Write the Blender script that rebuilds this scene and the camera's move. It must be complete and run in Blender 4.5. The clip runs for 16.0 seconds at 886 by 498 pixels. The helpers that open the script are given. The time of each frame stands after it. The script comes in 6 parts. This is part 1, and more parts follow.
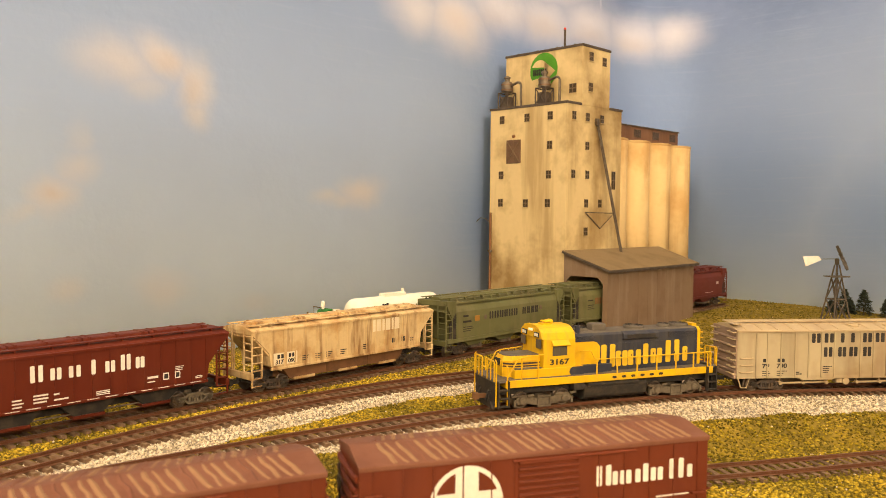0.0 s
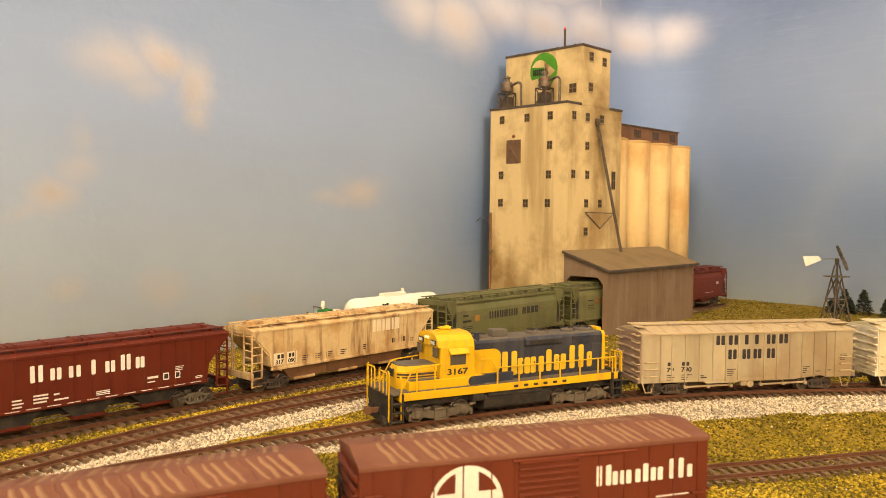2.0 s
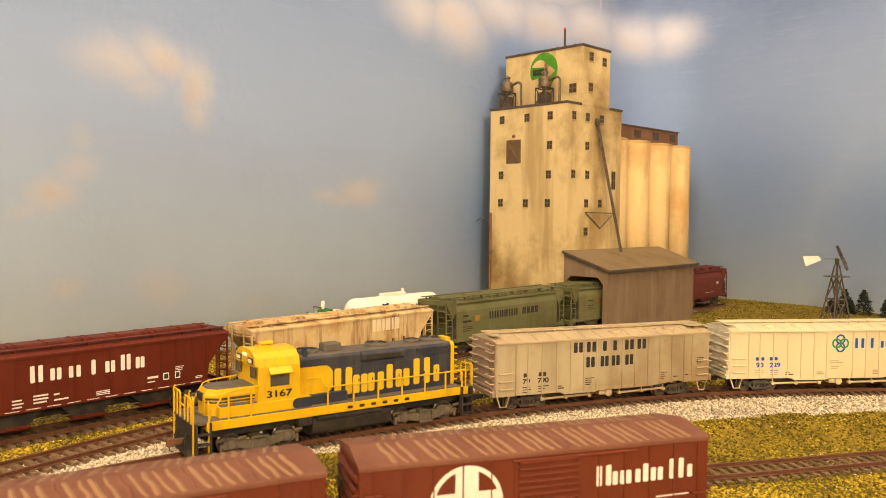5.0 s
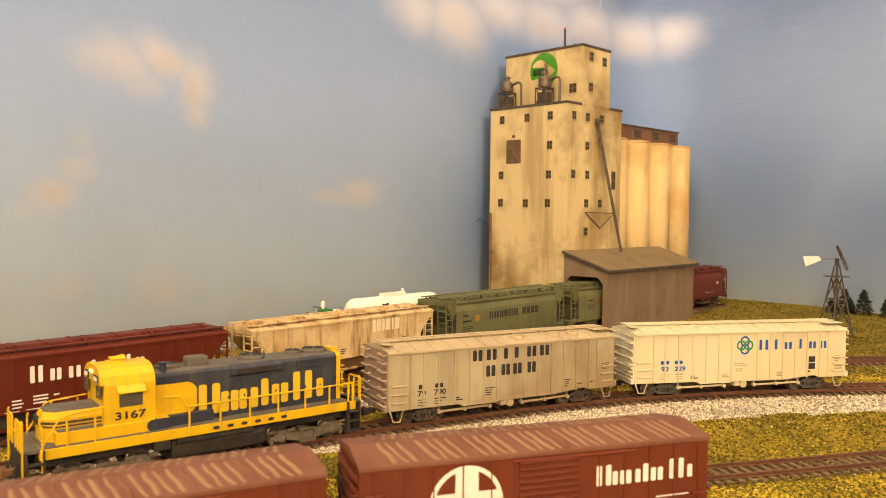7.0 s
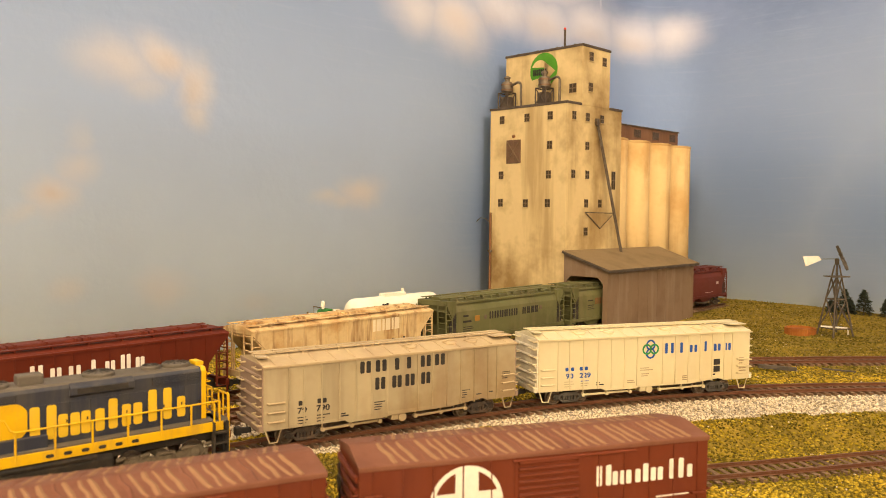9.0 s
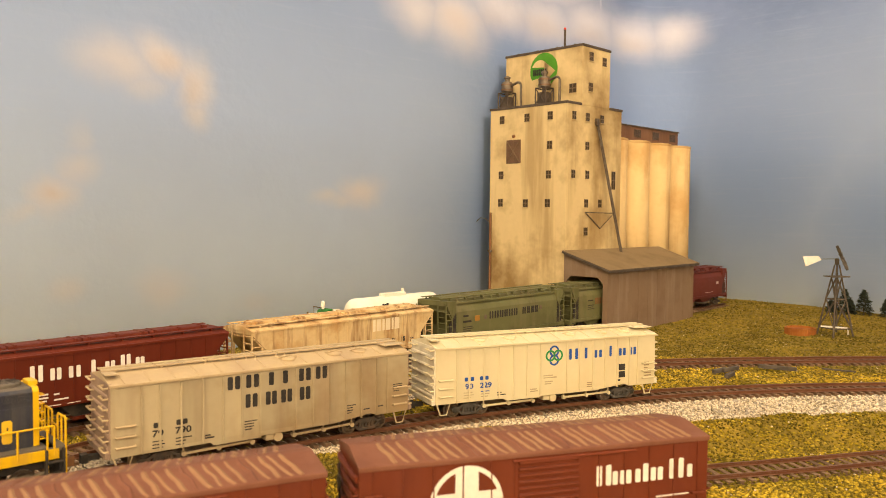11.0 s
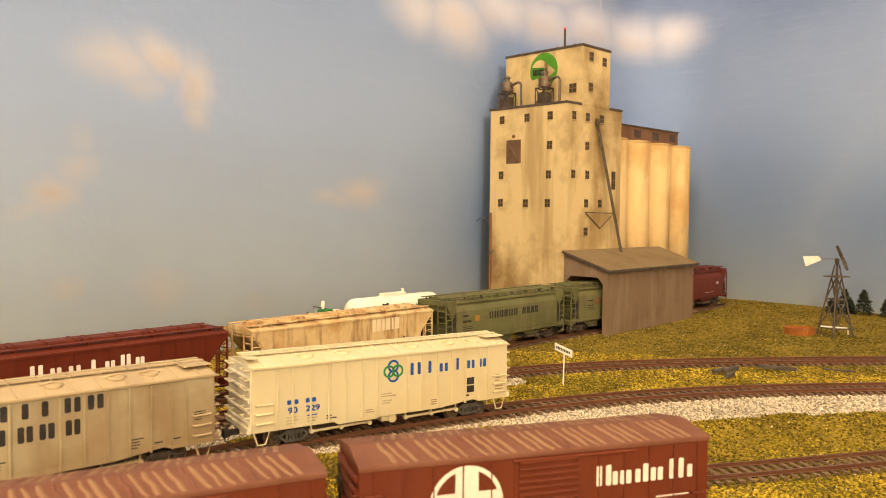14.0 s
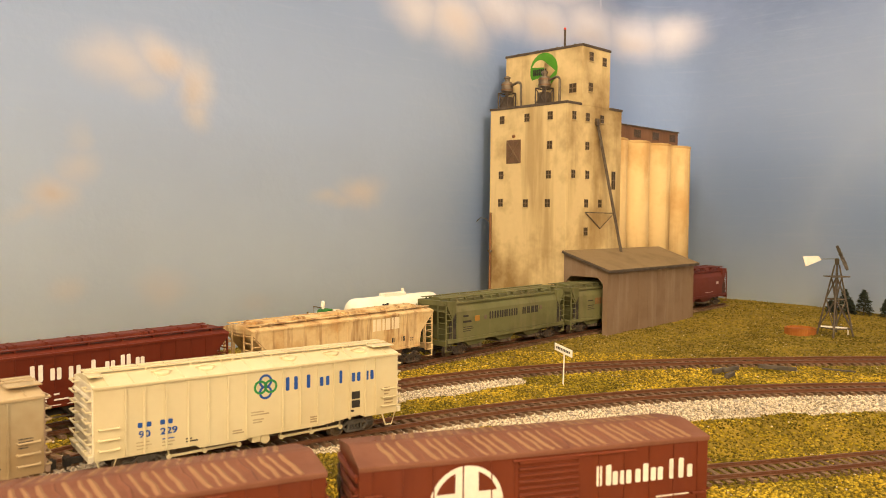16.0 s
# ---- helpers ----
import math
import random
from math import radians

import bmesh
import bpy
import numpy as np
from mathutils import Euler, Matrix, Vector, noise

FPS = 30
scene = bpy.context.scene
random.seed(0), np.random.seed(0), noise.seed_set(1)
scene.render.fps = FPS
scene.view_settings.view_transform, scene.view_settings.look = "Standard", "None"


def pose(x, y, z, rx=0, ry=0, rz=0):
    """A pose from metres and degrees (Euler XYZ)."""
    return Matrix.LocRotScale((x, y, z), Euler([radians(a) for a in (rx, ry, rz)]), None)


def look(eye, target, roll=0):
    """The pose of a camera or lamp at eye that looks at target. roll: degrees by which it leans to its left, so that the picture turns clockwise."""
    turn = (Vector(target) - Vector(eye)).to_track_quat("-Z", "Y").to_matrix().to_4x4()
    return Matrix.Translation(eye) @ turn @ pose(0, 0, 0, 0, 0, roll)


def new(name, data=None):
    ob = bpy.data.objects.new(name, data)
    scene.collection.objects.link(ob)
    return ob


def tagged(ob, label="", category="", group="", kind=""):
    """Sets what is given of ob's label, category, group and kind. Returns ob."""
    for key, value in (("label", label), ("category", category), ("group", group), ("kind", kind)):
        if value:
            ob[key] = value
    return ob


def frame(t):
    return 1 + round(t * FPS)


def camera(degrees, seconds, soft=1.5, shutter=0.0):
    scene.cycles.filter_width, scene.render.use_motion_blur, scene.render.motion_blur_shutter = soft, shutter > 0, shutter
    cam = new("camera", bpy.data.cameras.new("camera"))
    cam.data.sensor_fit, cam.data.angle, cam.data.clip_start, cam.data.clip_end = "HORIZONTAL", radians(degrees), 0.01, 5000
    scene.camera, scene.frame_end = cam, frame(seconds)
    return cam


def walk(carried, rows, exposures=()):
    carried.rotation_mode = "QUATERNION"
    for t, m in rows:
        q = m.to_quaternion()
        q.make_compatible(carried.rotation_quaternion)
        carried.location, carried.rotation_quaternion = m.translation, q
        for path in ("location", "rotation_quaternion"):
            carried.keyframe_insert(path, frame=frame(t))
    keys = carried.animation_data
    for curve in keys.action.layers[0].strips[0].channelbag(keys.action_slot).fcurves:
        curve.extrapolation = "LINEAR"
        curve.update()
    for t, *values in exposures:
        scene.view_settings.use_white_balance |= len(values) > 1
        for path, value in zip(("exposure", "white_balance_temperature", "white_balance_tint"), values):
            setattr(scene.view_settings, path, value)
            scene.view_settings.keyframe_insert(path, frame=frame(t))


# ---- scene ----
cam = camera(58.7, 16.0, 0.8)
EYE = (0.0, 0.0, 0.1272)
AIM = (0.0, 1.0, 0.1272 - 0.04485)
cam.data.dof.use_dof = True
cam.data.dof.focus_distance = 0.62
cam.data.dof.aperture_fstop = 22.0
walk(cam, [(0.0, look(EYE, AIM, 0.54)), (16.0, look(EYE, AIM, 0.54))])

# ---------------------------------------------------------------- light
world = bpy.data.worlds.new("room_dark")
world.use_nodes = True
world.node_tree.nodes["Background"].inputs["Color"].default_value = (1.0, 0.86, 0.66, 1)
world.node_tree.nodes["Background"].inputs["Strength"].default_value = 0.0
scene.world = world


def ceiling_lamp(x, y, z, size, watts, colour):
    data = bpy.data.lights.new("ceiling_lamp", "POINT")
    data.shadow_soft_size, data.energy, data.color = size, watts, colour
    ob = new("ceiling_lamp", data)
    ob.matrix_world = pose(x, y, z)
    return ob


WARM = (1.0, 0.785, 0.54)
# First lamp follows the elevator's shadow; the other three are fill, all unseen.
ceiling_lamp(0.40, 0.42, 1.20, 0.035, 15.0, WARM)
ceiling_lamp(-0.50, 0.0, 1.22, 0.10, 19.0, WARM)
ceiling_lamp(-0.75, -1.5, 1.0, 0.16, 56.0, WARM)
ceiling_lamp(0.9, -1.8, 0.95, 0.16, 86.0, WARM)
scene.view_settings.exposure = 0.45

# ---------------------------------------------------------------- helpers
MM = 0.001


def at(x, y, z=0.0, rz=0.0, rx=0.0, ry=0.0):
    """A pose from millimetres."""
    return pose(x * MM, y * MM, z * MM, rx, ry, rz)


def mesh_of(name, bm, material):
    """Turns a bmesh drawn in millimetres into a mesh in metres."""
    bmesh.ops.scale(bm, vec=(MM, MM, MM), verts=bm.verts)
    me = bpy.data.meshes.new(name)
    bm.to_mesh(me)
    bm.free()
    for m in material if isinstance(material, (list, tuple)) else [material]:
        me.materials.append(m)
    return me


def part(name, bm, material, parent=None, label="", smooth=False):
    ob = new(name, mesh_of(name, bm, material))
    if smooth:
        for poly in ob.data.polygons:
            poly.use_smooth = True
    if parent is not None:
        ob.parent = parent
    if label:
        ob["label"] = label
    return ob


def thing(name, m, label, category, group="", kind=""):
    ob = new(name, None)
    ob.empty_display_size = 0.01
    ob.matrix_world = m
    return tagged(ob, label, category, group, kind)


def share(ob, parent, m):
    """Another object on the same mesh."""
    o = new(ob.name.split(".")[0], ob.data)
    o.parent = parent
    o.matrix_basis = m
    if "label" in ob:
        o["label"] = ob["label"]
    return o


def box(bm, x0, x1, y0, y1, z0, z1, bevel=0.0, mat=0):
    vs = [bm.verts.new(p) for p in ((x0, y0, z0), (x1, y0, z0), (x1, y1, z0), (x0, y1, z0), (x0, y0, z1), (x1, y0, z1), (x1, y1, z1), (x0, y1, z1))]
    fs = [bm.faces.new([vs[i] for i in q]) for q in ((3, 2, 1, 0), (4, 5, 6, 7), (0, 1, 5, 4), (1, 2, 6, 5), (2, 3, 7, 6), (3, 0, 4, 7))]
    for f in fs:
        f.material_index = mat
    if bevel:
        es = list({e for f in fs for e in f.edges})
        bmesh.ops.bevel(bm, geom=es, offset=bevel, segments=2, affect="EDGES", profile=0.5)
    return bm


def prism(bm, outline, y0, y1, axis="y", bevel=0.0, mat=0):
    """Extrudes an outline of (a, b): axis y: a is x, b is z; axis x: a is y, b is z; axis z: a is x, b is y."""
    def put(a, b, c):
        return {"y": (a, c, b), "x": (c, a, b), "z": (a, b, c)}[axis]
    lo = [bm.verts.new(put(a, b, y0)) for a, b in outline]
    hi = [bm.verts.new(put(a, b, y1)) for a, b in outline]
    n = len(outline)
    fs = [bm.faces.new(lo), bm.faces.new(hi[::-1])]
    for i in range(n):
        fs.append(bm.faces.new((lo[i], hi[i], hi[(i + 1) % n], lo[(i + 1) % n])))
    for f in fs:
        f.material_index = mat
    bmesh.ops.recalc_face_normals(bm, faces=fs)
    if bevel:
        es = list({e for f in fs for e in f.edges})
        bmesh.ops.bevel(bm, geom=es, offset=bevel, segments=2, affect="EDGES", profile=0.5)
    return bm


def tube(bm, pts, r, n=8, r2=None, mat=0):
    """A round bar along points, with closed ends."""
    pts = [Vector(p) for p in pts]
    rings = []
    for i, p in enumerate(pts):
        d = (pts[min(i + 1, len(pts) - 1)] - pts[max(i - 1, 0)]).normalized()
        a = d.cross(Vector((0, 0, 1)) if abs(d.z) < 0.9 else Vector((1, 0, 0))).normalized()
        b = d.cross(a)
        rr = r if r2 is None else r + (r2 - r) * i / (len(pts) - 1)
        rings.append([bm.verts.new(p + rr * (a * math.cos(2 * math.pi * k / n) + b * math.sin(2 * math.pi * k / n))) for k in range(n)])
    fs = [bm.faces.new(rings[0]), bm.faces.new(rings[-1][::-1])]
    for u, v in zip(rings, rings[1:]):
        for k in range(n):
            fs.append(bm.faces.new((u[k], v[k], v[(k + 1) % n], u[(k + 1) % n])))
    for f in fs:
        f.material_index = mat
    bmesh.ops.recalc_face_normals(bm, faces=fs)
    return bm


def lathe(bm, profile, axis="z", n=24, c=(0, 0, 0), mat=0):
    """Turns (radius, height) pairs about an axis through c."""
    def put(r, h, k):
        u, v = r * math.cos(2 * math.pi * k / n), r * math.sin(2 * math.pi * k / n)
        q = {"z": (u, v, h), "x": (h, u, v), "y": (u, h, v)}[axis]
        return (q[0] + c[0], q[1] + c[1], q[2] + c[2])
    rings = [[bm.verts.new(put(r, h, k)) for k in range(n)] for r, h in profile]
    fs = [bm.faces.new(rings[0]), bm.faces.new(rings[-1][::-1])]
    for u, v in zip(rings, rings[1:]):
        for k in range(n):
            fs.append(bm.faces.new((u[k], v[k], v[(k + 1) % n], u[(k + 1) % n])))
    for f in fs:
        f.material_index = mat
    bmesh.ops.recalc_face_normals(bm, faces=fs)
    return bm


def B():
    return bmesh.new()


# ---------------------------------------------------------------- materials
def material(name, colour, rough=0.6, metal=0.0, second=None, scale=80.0, amount=0.5, grain=0.12, bump=0.15, bump_scale=900.0,
             streak=None, streak_amount=0.0, coat=0.0, vary=0.0, stretch=(1, 1, 1)):
    """Paint or stuff with blotches, fine grain, rain streaks and relief; scales are cycles a metre."""
    m = bpy.data.materials.new(name)
    m.use_nodes = True
    nt = m.node_tree
    bs = nt.nodes["Principled BSDF"]
    co = nt.nodes.new("ShaderNodeTexCoord")
    mp = nt.nodes.new("ShaderNodeMapping")
    mp.inputs["Scale"].default_value = stretch
    nt.links.new(co.outputs["Object"], mp.inputs["Vector"])
    def noise_at(sc, detail=5.0, vec=None, rough_n=0.6):
        n = nt.nodes.new("ShaderNodeTexNoise")
        n.inputs["Scale"].default_value, n.inputs["Detail"].default_value, n.inputs["Roughness"].default_value = sc, detail, rough_n
        nt.links.new((vec or mp).outputs["Vector"], n.inputs["Vector"])
        return n
    def ramp(src, lo, hi):
        r = nt.nodes.new("ShaderNodeMapRange")
        r.inputs["From Min"].default_value, r.inputs["From Max"].default_value = lo, hi
        nt.links.new(src, r.inputs["Value"])
        return r.outputs["Result"]
    def mix(fac, a, b, mode="MIX"):
        x = nt.nodes.new("ShaderNodeMix")
        x.data_type, x.blend_type = "RGBA", mode
        for sock, v in ((x.inputs["Factor"], fac), (x.inputs["A"], a), (x.inputs["B"], b)):
            if isinstance(v, bpy.types.NodeSocket):
                nt.links.new(v, sock)
            else:
                sock.default_value = v if isinstance(v, float) else (*v, 1)
        return x.outputs["Result"]
    def times(a, k):
        x = nt.nodes.new("ShaderNodeMath")
        x.operation = "MULTIPLY"
        nt.links.new(a, x.inputs[0])
        x.inputs[1].default_value = k
        return x.outputs[0]
    col = mix(0.0, colour, colour)
    if second:
        col = mix(times(ramp(noise_at(scale).outputs["Fac"], 0.46, 0.64), amount), col, second)
    if streak:
        mp2 = nt.nodes.new("ShaderNodeMapping")
        mp2.inputs["Scale"].default_value = (1.0, 1.0, 0.12)
        nt.links.new(co.outputs["Object"], mp2.inputs["Vector"])
        col = mix(times(ramp(noise_at(scale * 3.0, 4.0, mp2).outputs["Fac"], 0.50, 0.66), streak_amount), col, streak)
    fine = noise_at(scale * 14.0, 3.0)
    g = nt.nodes.new("ShaderNodeMapRange")
    g.inputs["To Min"].default_value, g.inputs["To Max"].default_value = 1 - grain, 1 + grain
    nt.links.new(fine.outputs["Fac"], g.inputs["Value"])
    val = g.outputs["Result"]
    if vary:
        info = nt.nodes.new("ShaderNodeObjectInfo")
        v = nt.nodes.new("ShaderNodeMapRange")
        v.inputs["To Min"].default_value, v.inputs["To Max"].default_value = 1 - vary, 1 + vary
        nt.links.new(info.outputs["Random"], v.inputs["Value"])
        mm = nt.nodes.new("ShaderNodeMath")
        mm.operation = "MULTIPLY"
        nt.links.new(val, mm.inputs[0])
        nt.links.new(v.outputs["Result"], mm.inputs[1])
        val = mm.outputs[0]
    sc = nt.nodes.new("ShaderNodeVectorMath")
    sc.operation = "SCALE"
    nt.links.new(col, sc.inputs[0])
    nt.links.new(val, sc.inputs["Scale"])
    nt.links.new(sc.outputs["Vector"], bs.inputs["Base Color"])
    r = nt.nodes.new("ShaderNodeMapRange")
    r.inputs["To Min"].default_value, r.inputs["To Max"].default_value = max(rough - 0.12, 0.03), min(rough + 0.12, 1)
    nt.links.new(noise_at(scale * 2.5).outputs["Fac"], r.inputs["Value"])
    nt.links.new(r.outputs["Result"], bs.inputs["Roughness"])
    bs.inputs["Metallic"].default_value = metal
    bs.inputs["Specular IOR Level"].default_value = 0.22 if rough > 0.4 else 0.4
    bs.inputs["Coat Weight"].default_value = coat
    if bump:
        b = nt.nodes.new("ShaderNodeBump")
        b.inputs["Strength"].default_value, b.inputs["Distance"].default_value = bump, 0.0006
        nt.links.new(noise_at(bump_scale, 4.0).outputs["Fac"], b.inputs["Height"])
        nt.links.new(b.outputs["Normal"], bs.inputs["Normal"])
    return m


def glow(name, colour, strength):
    m = bpy.data.materials.new(name)
    m.use_nodes = True
    bs = m.node_tree.nodes["Principled BSDF"]
    bs.inputs["Base Color"].default_value = (*colour, 1)
    bs.inputs["Emission Color"].default_value = (*colour, 1)
    bs.inputs["Emission Strength"].default_value = strength
    return m


RAIL = material("rusty_rail", (0.16, 0.066, 0.034), 0.45, 0.3, (0.20, 0.10, 0.05), 200, 0.6)
TIE = material("brown_tie", (0.15, 0.085, 0.045), 0.8, 0, (0.27, 0.185, 0.11), 250, 0.7, vary=0.22)
GRASS = material("grass_mat", (0.18, 0.125, 0.016), 0.95, 0, (0.33, 0.22, 0.026), 70, 0.9, 0.35, 0.9, 1200)
BALLAST = material("ballast_bed", (0.30, 0.245, 0.175), 0.95, 0, (0.48, 0.41, 0.31), 300, 0.8, 0.3, 0.5, 1500)
CONCRETE = material("elevator_concrete", (0.64, 0.48, 0.23), 0.8, 0, (0.21, 0.12, 0.036), 10, 0.85, 0.06, 0.12, 700, (0.26, 0.155, 0.05), 0.55)
SHEDWOOD = material("shed_brown", (0.215, 0.14, 0.082), 0.75, 0, (0.165, 0.10, 0.055), 30, 0.6, 0.08, 0.1, 600, (0.28, 0.205, 0.14), 0.5)
# ---------------------------------------------------------------- the tracks' lines (millimetres)
def poly(co, x):
    r = 0.0
    for c in co:
        r = r * (x / 500.0) + c
    return 100.0 * r


def line_points(co, x0, x1, left, right):
    """Samples a line y(x), carried on along its tangents at both ends."""
    xs = np.arange(x0, x1 + 0.1, 5.0)
    ys = np.array([poly(co, x) for x in xs])
    pts = np.c_[xs, ys]
    a, b = pts[0] - pts[1], pts[-1] - pts[-2]
    a, b = a / np.hypot(*a), b / np.hypot(*b)
    return np.r_[[pts[0] + a * k for k in np.arange(left, 0, -5.0)], pts, [pts[-1] + b * k for k in np.arange(5.0, right, 5.0)]]


class Line:
    def __init__(self, pts, zero=None):
        self.p = np.array(pts, float)
        self.s = np.r_[0, np.cumsum(np.hypot(*np.diff(self.p, axis=0).T))]
        if zero is not None:
            self.s -= np.interp(zero, self.p[:, 0], self.s)

    def at(self, s):
        return np.array([np.interp(s, self.s, self.p[:, 0]), np.interp(s, self.s, self.p[:, 1])])

    def chord(self, s, half):
        a, b = self.at(s - half), self.at(s + half)
        m = (a + b) / 2
        return m[0], m[1], math.degrees(math.atan2(b[1] - a[1], b[0] - a[0]))


MAIN = Line(line_points((0.5514, 0.282, -0.3855, -2.121, 2.8903, 4.9475), -255, 420, 620, 500), 0.0)
SIDING = Line(line_points((-0.3085, 0.1635, 1.9812, -3.9401, 3.1813, 6.1018), -250, 420, 300, 300), 0.0)
NEAR = Line(line_points((0.3881, 0.9745, 4.0893), -60, 420, 200, 300), 0.0)
SU = np.array([math.cos(radians(47.6)), math.sin(radians(47.6))])
SV = np.array([math.cos(radians(44.7)), math.sin(radians(44.7))])
BEND = np.array((0, 707.0)) + SU * 165
SPUR = Line([np.array((0, 707.0)) - SU * 700, np.array((0, 707.0)), BEND, BEND + SV * 10, BEND + SV * 400], 0.0)
FRONT_DIR = np.array([math.cos(radians(18.1)), math.sin(radians(18.1))])
FRONT_MID = np.array([-28.5, 271.0]) + FRONT_DIR * 72 + np.array([-FRONT_DIR[1], FRONT_DIR[0]]) * 18.3
SIDE2 = np.array([math.cos(radians(27.0)), math.sin(radians(27.0))])
FRONT_LEFT = FRONT_MID - FRONT_DIR * 79 - SIDE2 * 79.5
FRONT = Line([FRONT_LEFT - SIDE2 * 160, FRONT_LEFT, FRONT_MID - FRONT_DIR * 79, FRONT_MID, FRONT_MID + FRONT_DIR * 80, FRONT_MID + FRONT_DIR * 160 + np.array((0, 3.0)), FRONT_MID + FRONT_DIR * 300 + np.array((0, 12.0))], None)
FRONT_Z, NEAR_Z = -14.0, -17.0


def fine(line):
    n = int((line.s[-1] - line.s[0]) / 8)
    ss = np.linspace(line.s[0], line.s[-1], n)
    return np.c_[np.interp(ss, line.s, line.p[:, 0]), np.interp(ss, line.s, line.p[:, 1])]


def signed_gaps(line, xy):
    """Distances of many places from a line: positive on the side of the eye."""
    p = fine(line)
    best = np.full(len(xy), 1e9)
    sign = np.ones(len(xy))
    for a, b in zip(p[:-1], p[1:]):
        d = b - a
        w = xy - a
        t = np.clip((w @ d) / (d @ d), 0, 1)
        q = w - t[:, None] * d
        r = np.hypot(q[:, 0], q[:, 1])
        near = r < best
        best = np.where(near, r, best)
        sign = np.where(near, np.where(d[0] * w[:, 1] - d[1] * w[:, 0] < 0, 1.0, -1.0), sign)
    return best * sign


LINES = {"main": MAIN, "siding": SIDING, "near": NEAR, "spur": SPUR, "front": FRONT}


def gaps_of(xy):
    return {k: signed_gaps(v, xy) for k, v in LINES.items()}


# ---------------------------------------------------------------- ground
def soft(a, b, v):
    u = np.clip((v - a) / (b - a), 0.0, 1.0)
    return u * u * (3 - 2 * u)


def waves(xy, sc, seed):
    return np.array([noise.noise((x * sc, y * sc, seed)) for x, y in xy])


def ground_heights(xy, g):
    low = NEAR_Z - 4.4
    n = waves(xy, 0.012, 1.7) * 2.0 + waves(xy, 0.05, 4.1) * 0.8
    calm = np.ones(len(xy))
    for d in g.values():
        calm = np.minimum(calm, soft(15, 40, np.abs(d)))
    return -4.4 + (low + 4.4) * soft(62, 94, g["main"]) + n * calm + 7.0 * soft(230, 400, -g["siding"])


def ballast_mask(xy, g):
    """Where ballast covers the ground."""
    wob = waves(xy, 0.05, 9.0) * 5
    right = soft(20, 90, xy[:, 0])
    a = (g["main"] > -10) & (g["main"] < 24 + 39 * right + wob)
    b = (g["siding"] > -9) & (g["siding"] < 40 + wob) & (xy[:, 0] < 62 + wob * 2)
    return a | b


def build_ground():
    x0, x1, y0, y1, st = -760.0, 900.0, 120.0, 1330.0, 5.0
    xs, ys = np.arange(x0, x1 + 1, st), np.arange(y0, y1 + 1, st)
    gx, gy = np.meshgrid(xs, ys)
    xy = np.c_[gx.ravel(), gy.ravel()]
    g = gaps_of(xy)
    z = ground_heights(xy, g)
    nx = len(xs)
    idx = np.arange(len(xy)).reshape(len(ys), nx)
    faces = np.stack([idx[:-1, :-1], idx[:-1, 1:], idx[1:, 1:], idx[1:, :-1]], -1).reshape(-1, 4)
    me = bpy.data.meshes.new("ground")
    me.from_pydata((np.c_[xy, z] * MM).tolist(), [], faces.tolist())
    me.materials.append(GRASS)
    me.materials.append(BALLAST)
    mask = ballast_mask(xy, g).astype(int)
    me.polygons.foreach_set("material_index", mask[faces[:, 0]].tolist())
    me.polygons.foreach_set("use_smooth", [True] * len(faces))
    return tagged(new("ground", me), "olive and straw-coloured model grass with bare patches", "ground", kind="structure")


build_ground()


# ---------------------------------------------------------------- backdrop and room
BACK_A = np.array((40.6, 997.5))
BD = np.array((math.cos(radians(44.7)), math.sin(radians(44.7))))
RD = np.array((math.cos(radians(-44.0)), math.sin(radians(-44.0))))
CORNER = BACK_A + BD * 409


def backdrop_line():
    pts = [CORNER - BD * 1900]
    r = 110.0
    for k in range(13):
        u = k / 12
        a, b, c = CORNER - BD * r, CORNER, CORNER + RD * r
        pts.append((1 - u) ** 2 * a + 2 * u * (1 - u) * b + u * u * c)
    pts.append(CORNER + RD * 1900)
    return pts


def build_backdrop(mat):
    pts = backdrop_line()
    bm = B()
    uv = bm.loops.layers.uv.new("sheet")
    s = [0.0]
    for a, b in zip(pts, pts[1:]):
        s.append(s[-1] + float(np.hypot(*(b - a))))
    lo = [bm.verts.new((p[0], p[1], -60.0)) for p in pts]
    hi = [bm.verts.new((p[0], p[1], 1345.0)) for p in pts]
    for i in range(len(pts) - 1):
        f = bm.faces.new((lo[i], lo[i + 1], hi[i + 1], hi[i]))
        for l, (u, v) in zip(f.loops, ((s[i], -60), (s[i + 1], -60), (s[i + 1], 1345), (s[i], 1345))):
            l[uv].uv = (u / 100.0, v / 100.0)
        f.smooth = True
    th = bmesh.ops.extrude_face_region(bm, geom=bm.faces[:])
    for v in [g for g in th["geom"] if isinstance(g, bmesh.types.BMVert)]:
        n = np.array((v.co.x - 0, v.co.y - 300))
        n = n / np.hypot(*n)
        v.co.x += n[0] * 12
        v.co.y += n[1] * 12
    return tagged(part("backdrop", bm, mat), "grey-blue painted sky backdrop with soft airbrushed clouds", "backdrop", kind="structure")


